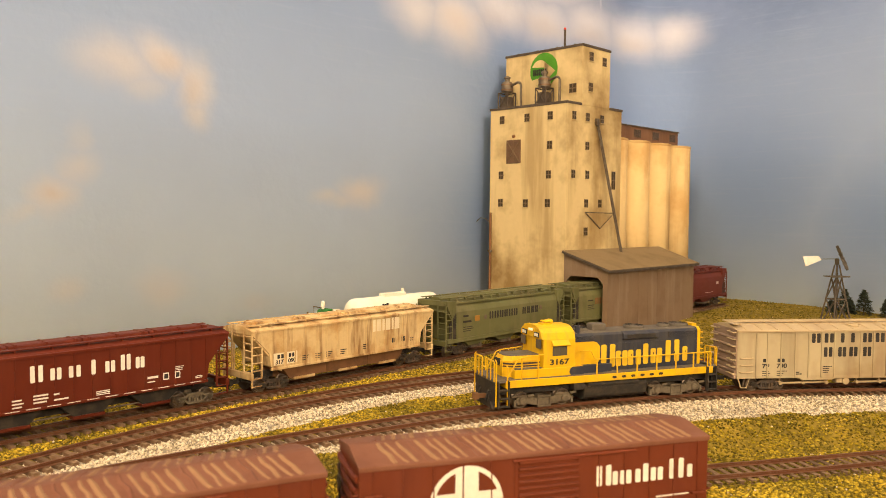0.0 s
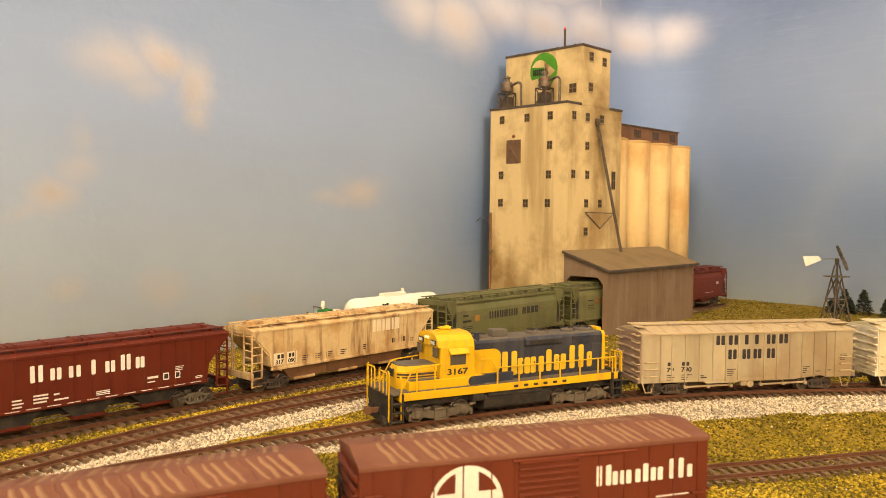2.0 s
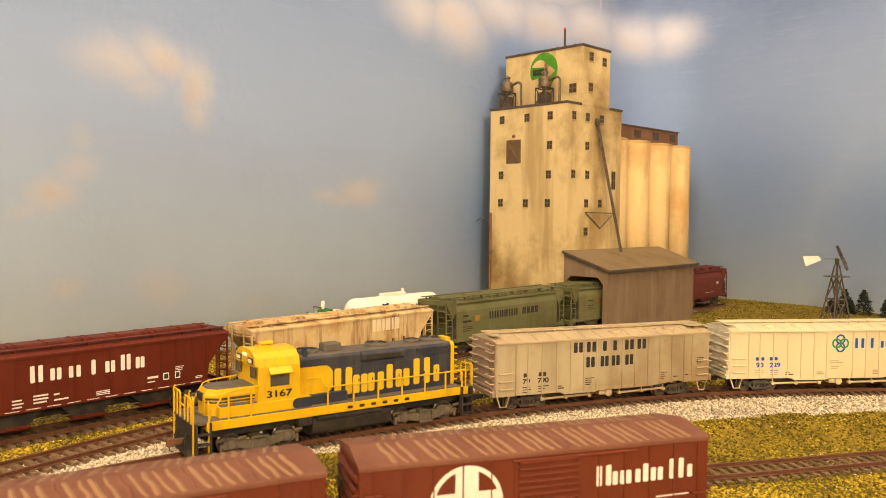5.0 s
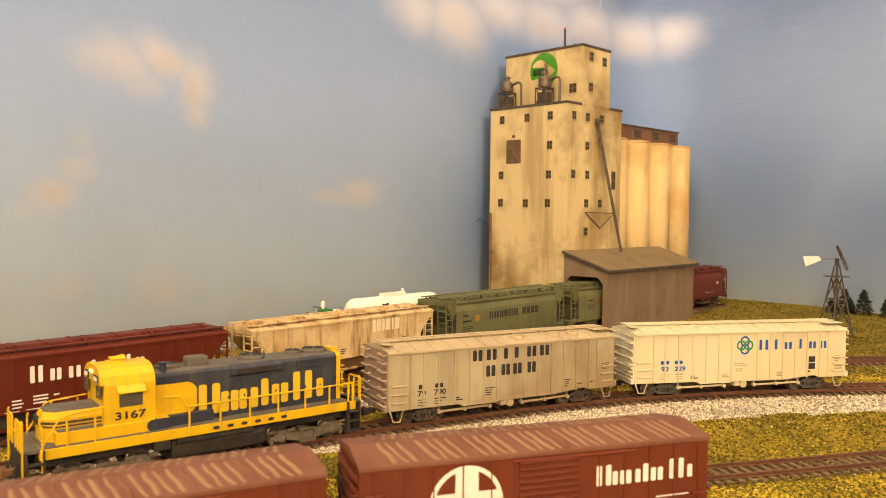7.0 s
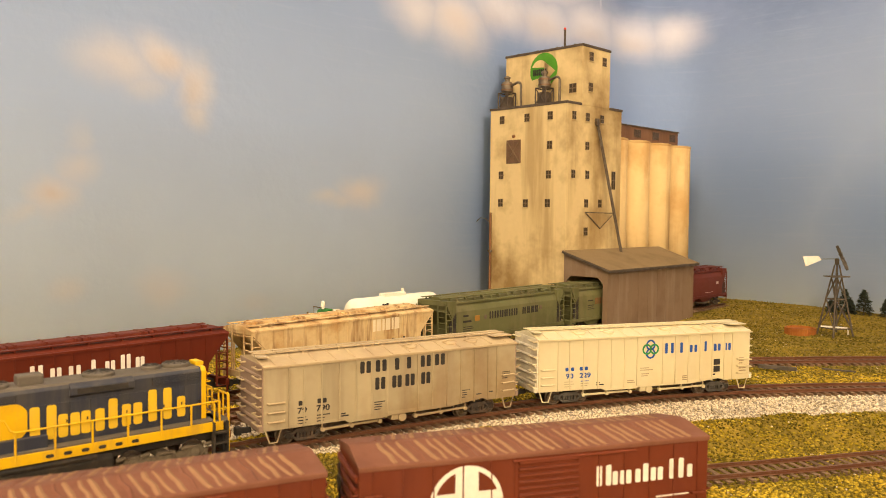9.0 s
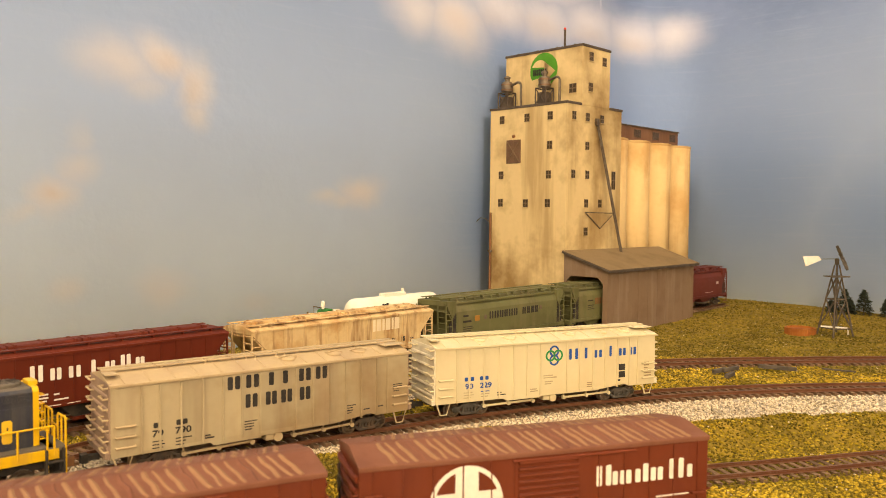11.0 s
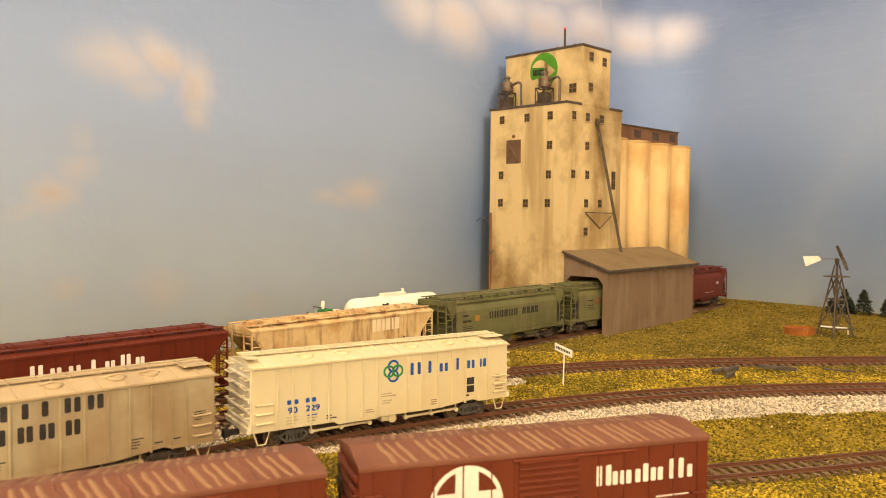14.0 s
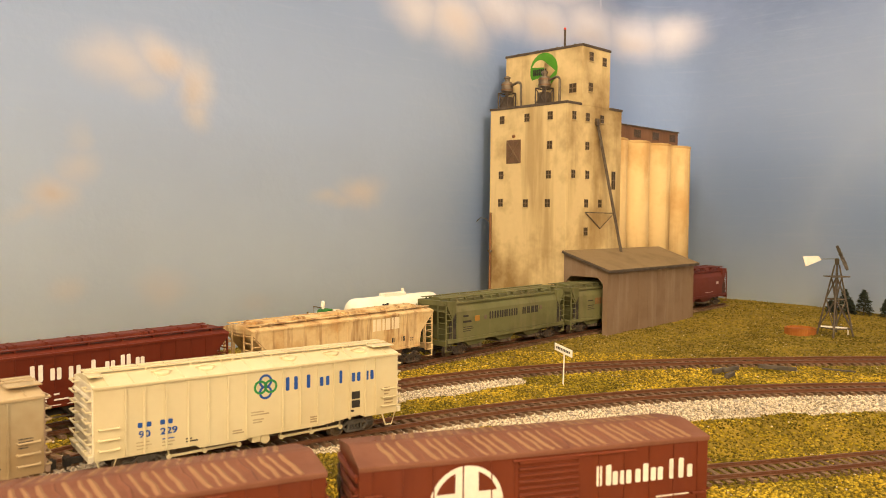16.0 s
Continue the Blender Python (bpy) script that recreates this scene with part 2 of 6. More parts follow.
CLOUDS = (  # along the sheet, height (decimetres), half width, half height, lean, strength
    (10.42, 2.54, 0.40, 0.22, -6, 0.75), (10.83, 2.62, 0.32, 0.20, -18, 0.9), (11.11, 2.43, 0.20, 0.32, 12, 0.85), (11.15, 2.18, 0.15, 0.16, 0, 0.7), (10.62, 2.38, 0.26, 0.15, 0, 0.5),
    (9.86, 1.40, 0.20, 0.17, 25, 0.85), (10.06, 1.60, 0.18, 0.14, 30, 0.55), (10.07, 1.84, 0.09, 0.22, 0, 0.3), (9.68, 1.26, 0.22, 0.08, 20, 0.4),
    (9.97, 0.63, 0.17, 0.13, 0, 0.5), (10.80, 0.57, 0.27, 0.17, 0, 0.55), (11.75, 0.38, 0.2, 0.1, 0, 0.3),
    (13.05, 1.50, 0.32, 0.17, 5, 0.9), (12.60, 1.43, 0.22, 0.10, 0, 0.55), (12.85, 1.42, 0.36, 0.10, 0, 0.6),
    (13.90, 3.64, 0.46, 0.32, 0, 0.85), (14.55, 3.64, 0.62, 0.40, -4, 1.0), (15.4, 3.92, 0.8, 0.34, 0, 0.9), (16.3, 3.92, 0.9, 0.36, 0, 0.9),
    (17.3, 4.02, 0.9, 0.38, 0, 0.95), (18.3, 4.02, 0.7, 0.36, 0, 0.9), (19.05, 4.06, 0.5, 0.34, 0, 0.85), (15.6, 4.35, 2.2, 0.3, 0, 0.8), (17.62, 4.4, 0.06, 0.9, 0, 0.5))
CLOUD_BROWNS = ((10.86, 2.56, 0.18, 0.16), (11.06, 2.36, 0.10, 0.16), (14.55, 3.62, 0.40, 0.20), (15.1, 3.72, 0.35, 0.16), (16.2, 3.82, 0.5, 0.16), (17.4, 3.86, 0.6, 0.14), (18.4, 3.9, 0.5, 0.14), (9.86, 1.40, 0.1, 0.08))
DEEP_BLUES = ((16.6, 2.3, 2.0, 1.7), (18.4, 1.7, 1.8, 1.7), (15.1, 1.2, 1.4, 1.3), (20.5, 1.6, 1.6, 1.5), (22.0, 1.2, 1.6, 1.2))  # where the painted sky is bluest


def painted_sky():
    m = bpy.data.materials.new("painted_sky")
    m.use_nodes = True
    nt = m.node_tree
    bs = nt.nodes["Principled BSDF"]
    N = nt.nodes.new
    uv = N("ShaderNodeUVMap")
    uv.uv_map = "sheet"
    def noisy(scale, detail):
        n = N("ShaderNodeTexNoise")
        n.inputs["Scale"].default_value, n.inputs["Detail"].default_value = scale, detail
        nt.links.new(uv.outputs["UV"], n.inputs["Vector"])
        return n
    def vmath(op, a, b):
        v = N("ShaderNodeVectorMath")
        v.operation = op
        for k, x in enumerate((a, b)):
            if isinstance(x, bpy.types.NodeSocket):
                nt.links.new(x, v.inputs[k])
            elif x is not None:
                v.inputs[k].default_value = x
        return v
    def math_(op, a, b):
        v = N("ShaderNodeMath")
        v.operation = op
        for k, x in enumerate((a, b)):
            if isinstance(x, bpy.types.NodeSocket):
                nt.links.new(x, v.inputs[k])
            else:
                v.inputs[k].default_value = x
        return v.outputs[0]
    wob = vmath("SUBTRACT", noisy(2.6, 4).outputs["Color"], (0.5, 0.5, 0.5))
    wob2 = vmath("MULTIPLY", wob.outputs["Vector"], (0.26, 0.20, 0.0))
    pos = vmath("ADD", uv.outputs["UV"], wob2.outputs["Vector"]).outputs["Vector"]
    def blob(cx, cz, rx, rz, lean, k):
        mp = N("ShaderNodeMapping")
        mp.vector_type = "TEXTURE"
        mp.inputs["Location"].default_value = (cx, cz, 0)
        mp.inputs["Rotation"].default_value = (0, 0, radians(lean))
        mp.inputs["Scale"].default_value = (rx * 1.25, rz * 1.25, 1)
        nt.links.new(pos, mp.inputs["Vector"])
        d = vmath("LENGTH", mp.outputs["Vector"], None).outputs["Value"]
        r = N("ShaderNodeMapRange")
        r.interpolation_type = "SMOOTHSTEP"
        r.inputs["From Min"].default_value, r.inputs["From Max"].default_value = 1.2, 0.0
        r.inputs["To Max"].default_value = k
        nt.links.new(d, r.inputs["Value"])
        return r.outputs["Result"]
    cloud = 0.0
    for c in CLOUDS:
        q = blob(*c)
        cloud = q if cloud == 0.0 else math_("MAXIMUM", cloud, q)
    brown = 0.0
    for c in CLOUD_BROWNS:
        q = blob(*c, 0, 0.32)
        brown = q if brown == 0.0 else math_("MAXIMUM", brown, q)
    deep = 0.0
    for c in DEEP_BLUES:
        q = blob(*c, 0, 0.75)
        deep = q if deep == 0.0 else math_("MAXIMUM", deep, q)
    sep = N("ShaderNodeSeparateXYZ")
    nt.links.new(uv.outputs["UV"], sep.inputs[0])
    # Pale foot, dark top: painted sky, steepened to make up for lamp falloff.
    ramp = N("ShaderNodeValToRGB")
    el = ramp.color_ramp.elements
    el[0].position, el[0].color = 0.0, (0.72, 0.84, 1.0, 1)
    el[1].position, el[1].color = 1.0, (0.075, 0.118, 0.26, 1)
    mid = el.new(0.42)
    mid.color = (0.50, 0.65, 0.97, 1)
    nt.links.new(math_("MULTIPLY", sep.outputs["Y"], 0.19), ramp.inputs["Fac"])
    def mix(f, a, b):
        x = N("ShaderNodeMix")
        x.data_type = "RGBA"
        for sock, v in ((x.inputs["Factor"], f), (x.inputs["A"], a), (x.inputs["B"], b)):
            if isinstance(v, bpy.types.NodeSocket):
                nt.links.new(v, sock)
            else:
                sock.default_value = v
        return x.outputs["Result"]
    mott = N("ShaderNodeMapRange")
    mott.inputs["From Min"].default_value, mott.inputs["From Max"].default_value, mott.inputs["To Max"].default_value = 0.35, 0.75, 0.28
    nt.links.new(noisy(0.8, 3).outputs["Fac"], mott.inputs["Value"])
    col = mix(mott.outputs["Result"], ramp.outputs["Color"], (0.42, 0.52, 0.78, 1))
    col = mix(deep, col, (0.26, 0.40, 0.76, 1))
    # dry brush marks, long and level
    brush_map = N("ShaderNodeMapping")
    brush_map.inputs["Scale"].default_value = (0.9, 14.0, 1.0)
    nt.links.new(uv.outputs["UV"], brush_map.inputs["Vector"])
    brush = N("ShaderNodeTexNoise")
    brush.inputs["Scale"].default_value, brush.inputs["Detail"].default_value = 1.3, 4.0
    nt.links.new(brush_map.outputs["Vector"], brush.inputs["Vector"])
    strokes = N("ShaderNodeMapRange")
    strokes.inputs["From Min"].default_value, strokes.inputs["From Max"].default_value, strokes.inputs["To Max"].default_value = 0.55, 0.85, 0.14
    nt.links.new(brush.outputs["Fac"], strokes.inputs["Value"])
    col = mix(strokes.outputs["Result"], col, (0.62, 0.70, 0.92, 1))
    col = mix(cloud, col, (0.78, 0.77, 0.86, 1))
    col = mix(math_("MULTIPLY", brown, cloud), col, (0.66, 0.55, 0.52, 1))
    nt.links.new(col, bs.inputs["Base Color"])
    bs.inputs["Roughness"].default_value = 0.75
    bs.inputs["Specular IOR Level"].default_value = 0.15
    b = N("ShaderNodeBump")
    b.inputs["Strength"].default_value, b.inputs["Distance"].default_value = 0.25, 0.002
    nt.links.new(noisy(9.0, 6).outputs["Fac"], b.inputs["Height"])
    nt.links.new(b.outputs["Normal"], bs.inputs["Normal"])
    return m


SKY = painted_sky()
# PLASTER's grey sets how much lamplight the unseen room gives back
PLASTER = material("room_plaster", (0.45, 0.44, 0.42), 0.9, 0, (0.40, 0.38, 0.35), 2, 0.4)
build_backdrop(SKY)


def unseen_wall(name, x0, x1, y0, y1, z0, z1):
    tagged(part(name, box(B(), x0, x1, y0, y1, z0, z1), PLASTER), "plain unseen plaster of the train room, added to bounce light", "wall", kind="structure")


# added room shell out of view, there to return lamplight as fill
unseen_wall("wall_south", -1900, 2000, -2150, -2100, -1100, 1350)
unseen_wall("wall_west", -1900, -1850, -2100, 1400, -1100, 1350)
unseen_wall("wall_east", 1950, 2000, -2100, 1400, -1100, 1350)
unseen_wall("ceiling", -1900, 2000, -2150, 1500, 1350, 1400)
unseen_wall("floor", -1900, 2000, -2150, 1500, -1150, -1100)


E0 = np.array((139.0, 898.0))
ELEV = at(139, 898, -5, 44.7)


# ---------------------------------------------------------------- rolling stock: materials
BLACK = material("grimy_black", (0.030, 0.026, 0.022), 0.6, 0, (0.075, 0.055, 0.038), 150, 0.6)
TRUCK_GREY = material("dusty_truck", (0.085, 0.074, 0.060), 0.7, 0, (0.05, 0.04, 0.03), 200, 0.7)
TRUCK_DARK = material("rusty_truck", (0.055, 0.042, 0.032), 0.7, 0, (0.12, 0.075, 0.045), 200, 0.7)
STEEL = material("wheel_steel", (0.22, 0.17, 0.13), 0.35, 0.8, (0.12, 0.08, 0.05), 300, 0.6)
TAN_GREY = material("weathered_grey_paint", (0.41, 0.33, 0.195), 0.55, 0, (0.27, 0.175, 0.08), 16, 0.8, 0.06, 0.08, 900, (0.26, 0.175, 0.10), 0.55, vary=0.09)
TAN_ROOF = material("dusty_roof_paint", (0.46, 0.345, 0.19), 0.6, 0, (0.37, 0.265, 0.155), 40, 0.6, 0.06, 0.08)
# Darker than the side paint: the ends' shade is put into the colour.
CAR_END = material("sooty_end_paint", (0.30, 0.205, 0.14), 0.65, 0, (0.20, 0.13, 0.085), 40, 0.7, 0.06, 0.08)
CREAM = material("cream_paint", (0.63, 0.54, 0.325), 0.45, 0, (0.55, 0.42, 0.21), 18, 0.4, 0.03, 0.05, 900, (0.60, 0.47, 0.27), 0.25, vary=0.025)
CREAM_DIRTY = material("dusty_cream_gear", (0.70, 0.62, 0.44), 0.6, 0, (0.42, 0.33, 0.22), 120, 0.5)
UNDER = material("underframe_dust", (0.16, 0.12, 0.085), 0.8, 0, (0.09, 0.065, 0.045), 100, 0.7)
BOX_RED = material("boxcar_brown_red", (0.14, 0.028, 0.0085), 0.5, 0, (0.10, 0.020, 0.010), 30, 0.6, 0.06, 0.06, 900, (0.17, 0.045, 0.022), 0.3)
BOX_ROOF = material("faded_roof_red", (0.185, 0.074, 0.040), 0.65, 0, (0.14, 0.050, 0.025), 60, 0.6, 0.08, 0.1)
BOX_STREAK = material("stained_roof_rib", (0.275, 0.15, 0.072), 0.7, 0, (0.25, 0.12, 0.06), 150, 0.6, 0.1, 0.1)
HOP_RED = material("hopper_oxide_red", (0.108, 0.016, 0.005), 0.5, 0, (0.095, 0.015, 0.005), 30, 0.6, 0.05, 0.05, 900, (0.155, 0.034, 0.013), 0.35)
HOP_TAN = material("rust_stained_tan", (0.62, 0.445, 0.215), 0.65, 0, (0.42, 0.22, 0.065), 45, 0.8, 0.08, 0.1, 900, (0.27, 0.145, 0.055), 0.95)
TAN_PATCH = material("repainted_patch", (0.74, 0.62, 0.40), 0.6, 0, (0.64, 0.50, 0.30), 60, 0.6)
RUST = material("rust_brown", (0.20, 0.095, 0.04), 0.8, 0, (0.12, 0.06, 0.03), 80, 0.7)
HOP_GREEN = material("hopper_grey_green", (0.135, 0.130, 0.050), 0.55, 0, (0.085, 0.078, 0.030), 22, 0.7, 0.06, 0.06, 900, (0.19, 0.16, 0.075), 0.45)
HOP_OXIDE = material("hopper_maroon", (0.12, 0.026, 0.016), 0.5, 0, (0.12, 0.025, 0.02), 40, 0.6, 0.06, 0.06)
YELLOW = material("loco_yellow", (0.72, 0.42, 0.006), 0.42, 0, (0.60, 0.34, 0.012), 70, 0.6, 0.06, 0.04, 900, (0.42, 0.25, 0.05), 0.35)
YELLOW_MARK = material("yellow_lettering", (0.72, 0.45, 0.02), 0.5, 0, (0.70, 0.42, 0.05), 200, 0.5)
NAVY = material("loco_blue_black", (0.034, 0.036, 0.050), 0.5, 0, (0.060, 0.055, 0.052), 45, 0.6, 0.08, 0.05, 900, (0.095, 0.082, 0.066), 0.4)
LOCO_TRUCK = material("dust_caked_truck", (0.15, 0.118, 0.078), 0.8, 0, (0.075, 0.055, 0.036), 160, 0.7)
LOCO_ROOF = material("sooty_loco_roof", (0.115, 0.095, 0.070), 0.65, 0, (0.16, 0.13, 0.10), 90, 0.7)
GLASS_DARK = material("cab_glass", (0.10, 0.085, 0.06), 0.12, 0, None, 50, 0, 0.02, 0.0)
WHITE_MARK = material("white_lettering", (0.80, 0.74, 0.62), 0.6, 0, (0.70, 0.62, 0.50), 200, 0.5)
BLACK_MARK = material("black_lettering", (0.030, 0.025, 0.022), 0.6, 0, (0.06, 0.05, 0.04), 200, 0.5)
BLUE_MARK = material("blue_lettering", (0.020, 0.075, 0.30), 0.5, 0, (0.03, 0.10, 0.34), 200, 0.4)
GREEN_MARK = material("green_mark", (0.030, 0.22, 0.06), 0.5, 0, (0.04, 0.26, 0.07), 200, 0.4)
ORANGE_MARK = material("orange_mark", (0.36, 0.17, 0.03), 0.6)
LAMP_GLOW = glow("lamp_glow", (1.0, 0.80, 0.45), 0.2)
BOARD = material("number_board", (0.03, 0.03, 0.03), 0.5)


# ---------------------------------------------------------------- marks
def slab(bm, x0, x1, z0, z1, y, r=0.5, t=0.18):
    """A plain slab of paint on a side that faces -y."""
    r = min(r, (x1 - x0) / 2.2, (z1 - z0) / 2.2)
    ol = []
    for cx, cz, a in ((x1 - r, z1 - r, 0), (x0 + r, z1 - r, 90), (x0 + r, z0 + r, 180), (x1 - r, z0 + r, 270)):
        for k in range(3):
            w = radians(a + 45 * k)
            ol.append((cx + r * math.cos(w), cz + r * math.sin(w)))
    prism(bm, ol, y - t, y + 0.05, "y")


def bars(parent, name, mat, y, x, z, cells, h, gap=0.6, rise=0.0, label=""):
    """A row of plain bars: cells are (width, height share), a negative width is a space."""
    bm = B()
    for w, k in cells:
        if w < 0:
            x += -w
            continue
        slab(bm, x, x + w, z, z + h * k, y)
        x += w + gap
    return part(name, bm, mat, parent, label)


def spans(parent, mat, y, z, h, cells, name="lettering", label="", r=0.25):
    """Plain bars from x0 to x1, each of its own share of the height."""
    bm = B()
    for x0, x1, *k in cells:
        w = 0.07 * (x1 - x0)
        slab(bm, x0 + w, x1 - w, z, z + h * (k[0] if k else 1.0), y, r)
    return part(name, bm, mat, parent, label)


def shapes(parent, mat, y, z, h, cells, stroke, label, lean=0.0):
    """Company lettering as plain upright bars: a pair for a wide sign, one for a narrow; cells are x0, x1, share of the height."""
    bm = B()
    for x0, x1, k in cells:
        z0 = z + lean * x0
        wide = x1 - x0 > 2.2 * stroke
        stroke_here = stroke if wide else min(stroke, x1 - x0)
        for a, c in ((x0, x0 + stroke), (x1 - stroke, x1)) if wide else (((x0 + x1 - stroke_here) / 2, (x0 + x1 + stroke_here) / 2),):
            slab(bm, a, c, z0, z0 + h * k, y, stroke * 0.25)
    return part("lettering", bm, mat, parent, label)


def lines_of(parent, mat, y, x, z, widths, h=0.7, step=1.5, name="small_print"):
    """Writing too small to read."""
    bm = B()
    for i, w in enumerate(widths):
        slab(bm, x, x + w, z - i * step, z - i * step + h, y, 0.1, 0.12)
    return part(name, bm, mat, parent)


def word(parent, name, text, mat, y, x, z, h, stretch=1.0, label="", bold=0.022):
    cu = bpy.data.curves.new(name, "FONT")
    cu.body, cu.size, cu.extrude, cu.offset = text, 1.0, 0.05, bold
    tmp = bpy.data.objects.new(name, cu)
    me = bpy.data.meshes.new_from_object(tmp)
    bpy.data.objects.remove(tmp)
    bpy.data.curves.remove(cu)
    co = np.empty(len(me.vertices) * 3)
    me.vertices.foreach_get("co", co)
    co = co.reshape(-1, 3)
    k = h / max(co[:, 1].max(), 0.01)
    out = np.c_[x + (co[:, 0] - co[:, 0].min()) * k * stretch, y - 0.1 - co[:, 2] * 2.0, z + co[:, 1] * k] * MM
    me.vertices.foreach_set("co", out.ravel())
    me.materials.append(mat)
    ob = new(name, me)
    ob.parent = parent
    if label:
        ob["label"] = label
    return ob


# ---------------------------------------------------------------- running gear
TURNING = []


def wheelset(parent, x, r, mat, turning):
    bm = B()
    for s in (-1, 1):
        lathe(bm, [(0.9, s * 7.0), (r * 0.55, s * 7.0), (r * 0.75, s * 7.4), (r + 0.75, s * 7.3), (r + 0.75, s * 7.9), (r, s * 8.2), (r, s * 10.4),
                   (r * 0.82, s * 10.4), (r * 0.7, s * 9.7), (r * 0.35, s * 9.7), (1.1, s * 10.8), (0.6, s * 12.4)], "y", 20)
    tube(bm, [(0, -12, 0), (0, 12, 0)], 0.8, 8)
    ob = part("wheelset", bm, mat, parent)
    ob.matrix_basis = at(x, 0, r)
    if turning:
        TURNING.append((ob, x, r))
    return ob


def truck(parent, x, frame_mat, wheel_mat, base=20.0, r=4.8, turning=False, loco=False):
    bm = B()
    box(bm, -2.5, 2.5, -12, 12, r - 0.6, r + 2.6, 0.4)
    lathe(bm, [(4, r + 2.4), (4, r + 4.4)], "z", 12)
    t = part("truck", bm, frame_mat, parent)
    t.matrix_basis = at(x, 0, 0)
    for s in (-1, 1):
        bm = B()
        h = base / 2
        y = s * 12.8
        d = 0.9
        if loco:
            prism(bm, [(-h - 5, 5.2), (-h - 4, 8.2), (-h + 3, 8.6), (-5, 6.8), (5, 6.8), (h - 3, 8.6), (h + 4, 8.2), (h + 5, 5.2), (h + 3.6, 3.2), (h - 3.6, 3.4), (6.5, 2.2), (-6.5, 2.2), (-h + 3.6, 3.4), (-h - 3.6, 3.2)], y - d, y + d, "y", 0.25)
            box(bm, -4.6, 4.6, y + s * 0.6 - 1, y + s * 0.6 + 1, 0.8, 2.2, 0.2)
            for xx in (-4.3, 4.3):
                box(bm, xx - 0.6, xx + 0.6, y + s * 1.2 - 0.7, y + s * 1.2 + 0.7, 0.9, 8.4, 0.2)
            box(bm, -4.6, 4.6, y + s * 1.2 - 0.5, y + s * 1.2 + 0.5, 7.4, 8.6, 0.2)
            for xx in (-h, h):
                lathe(bm, [(2.6, y), (2.6, y + s * 1.5), (1.6, y + s * 2.1)], "y", 14, (xx, 0, r))
                box(bm, xx - 2.9, xx + 2.9, y - 1.1, y + s * 0.8 + 0.6, r + 2.0, r + 3.6, 0.3)
            for xx in (-h - 6, -h + 5.4, h - 5.4, h + 6):
                tube(bm, [(xx - 2.2, y + s * 1.2, 8.6), (xx + 2.2, y + s * 1.2, 9.1)], 0.95, 8)
            for xx in (-h - 5.6, h + 5.6):
                box(bm, xx - 0.8, xx + 0.8, y - 1.2, y + 1.0, 2.0, 6.4, 0.2)
        else:
            prism(bm, [(-h - 2.2, 5.9), (-h - 1.0, 7.0), (-h + 2.4, 6.7), (-4.4, 8.7), (4.4, 8.7), (h - 2.4, 6.7), (h + 1.0, 7.0), (h + 2.2, 5.9), (h + 1.8, 4.9), (h - 2.2, 4.9), (4.4, 7.0), (-4.4, 7.0), (-h + 2.2, 4.9), (-h - 1.8, 4.9)], y - d, y + d, "y", 0.2)
            prism(bm, [(-h + 1.2, 4.9), (-h + 2.6, 5.4), (-4.6, 3.4), (4.6, 3.4), (h - 2.6, 5.4), (h - 1.2, 4.9), (5.0, 1.7), (-5.0, 1.7)], y - d, y + d, "y", 0.2)
            for xx in (-4.1, 4.1):
                box(bm, xx - 0.7, xx + 0.7, y - d, y + d, 3.0, 7.4, 0.15)
            for xx in (-2.0, 0, 2.0):
                lathe(bm, [(0.85, 3.2), (0.85, 3.9), (0.65, 4.0), (0.85, 4.5), (0.65, 4.9), (0.85, 5.4), (0.85, 6.0)], "z", 8, (xx, y, 0))
            box(bm, -3.4, 3.4, y - 0.7, y + 0.7, 6.0, 7.2, 0.2)
            for xx in (-h, h):
                box(bm, xx - 1.5, xx + 1.5, y - 1.2, y + 1.4 * s + 0.2, 3.7, 6.3, 0.4)
        part("side_frame", bm, frame_mat, t)
    for xx in (-base / 2, base / 2):
        wheelset(t, xx, r, wheel_mat, turning)
    return t


def coupler(parent, x, way, mat):
    bm = B()
    box(bm, min(x, x + way * 6), max(x, x + way * 6), -1.6, 1.6, 6.6, 9.4, 0.3)
    prism(bm, [(x + way * 5.5, -2.2), (x + way * 8.6, -2.6), (x + way * 9.2, -0.4), (x + way * 7.8, 0.2), (x + way * 8.8, 2.4), (x + way * 5.5, 2.2)], 6.0, 10.2, "z", 0.2)
    tube(bm, [(x + way * 7.5, 0.6, 6.2), (x + way * 7.2, 0.8, 3.4), (x + way * 5.4, 1.4, 2.4)], 0.35, 6)
    return part("coupler", bm, mat, parent)


def rungs(parent, mat, y, x0, x1, zs, out=1.5, r=0.36, name="grab_iron"):
    """Grab irons that stand off a side; out is negative towards -y."""
    for z in zs:
        bm = B()
        tube(bm, [(x0, y, z), (x0, y + out, z), (x1, y + out, z), (x1, y, z)], r, 6)
        part(name, bm, mat, parent)


def end_rungs(parent, mat, x, y0, y1, zs, out=1.5, r=0.36):
    for z in zs:
        bm = B()
        tube(bm, [(x, y0, z), (x + out, y0, z), (x + out, y1, z), (x, y1, z)], r, 6)
        part("grab_iron", bm, mat, parent)


def stirrup(parent, mat, x, y, w=5.0, z0=4.0, z1=11.0):
    bm = B()
    tube(bm, [(x - w * 0.75, y, z1), (x - w * 0.35, y, z0), (x + w * 0.35, y, z0), (x + w * 0.75, y, z1)], 0.5, 6)
    part("stirrup_step", bm, mat, parent)


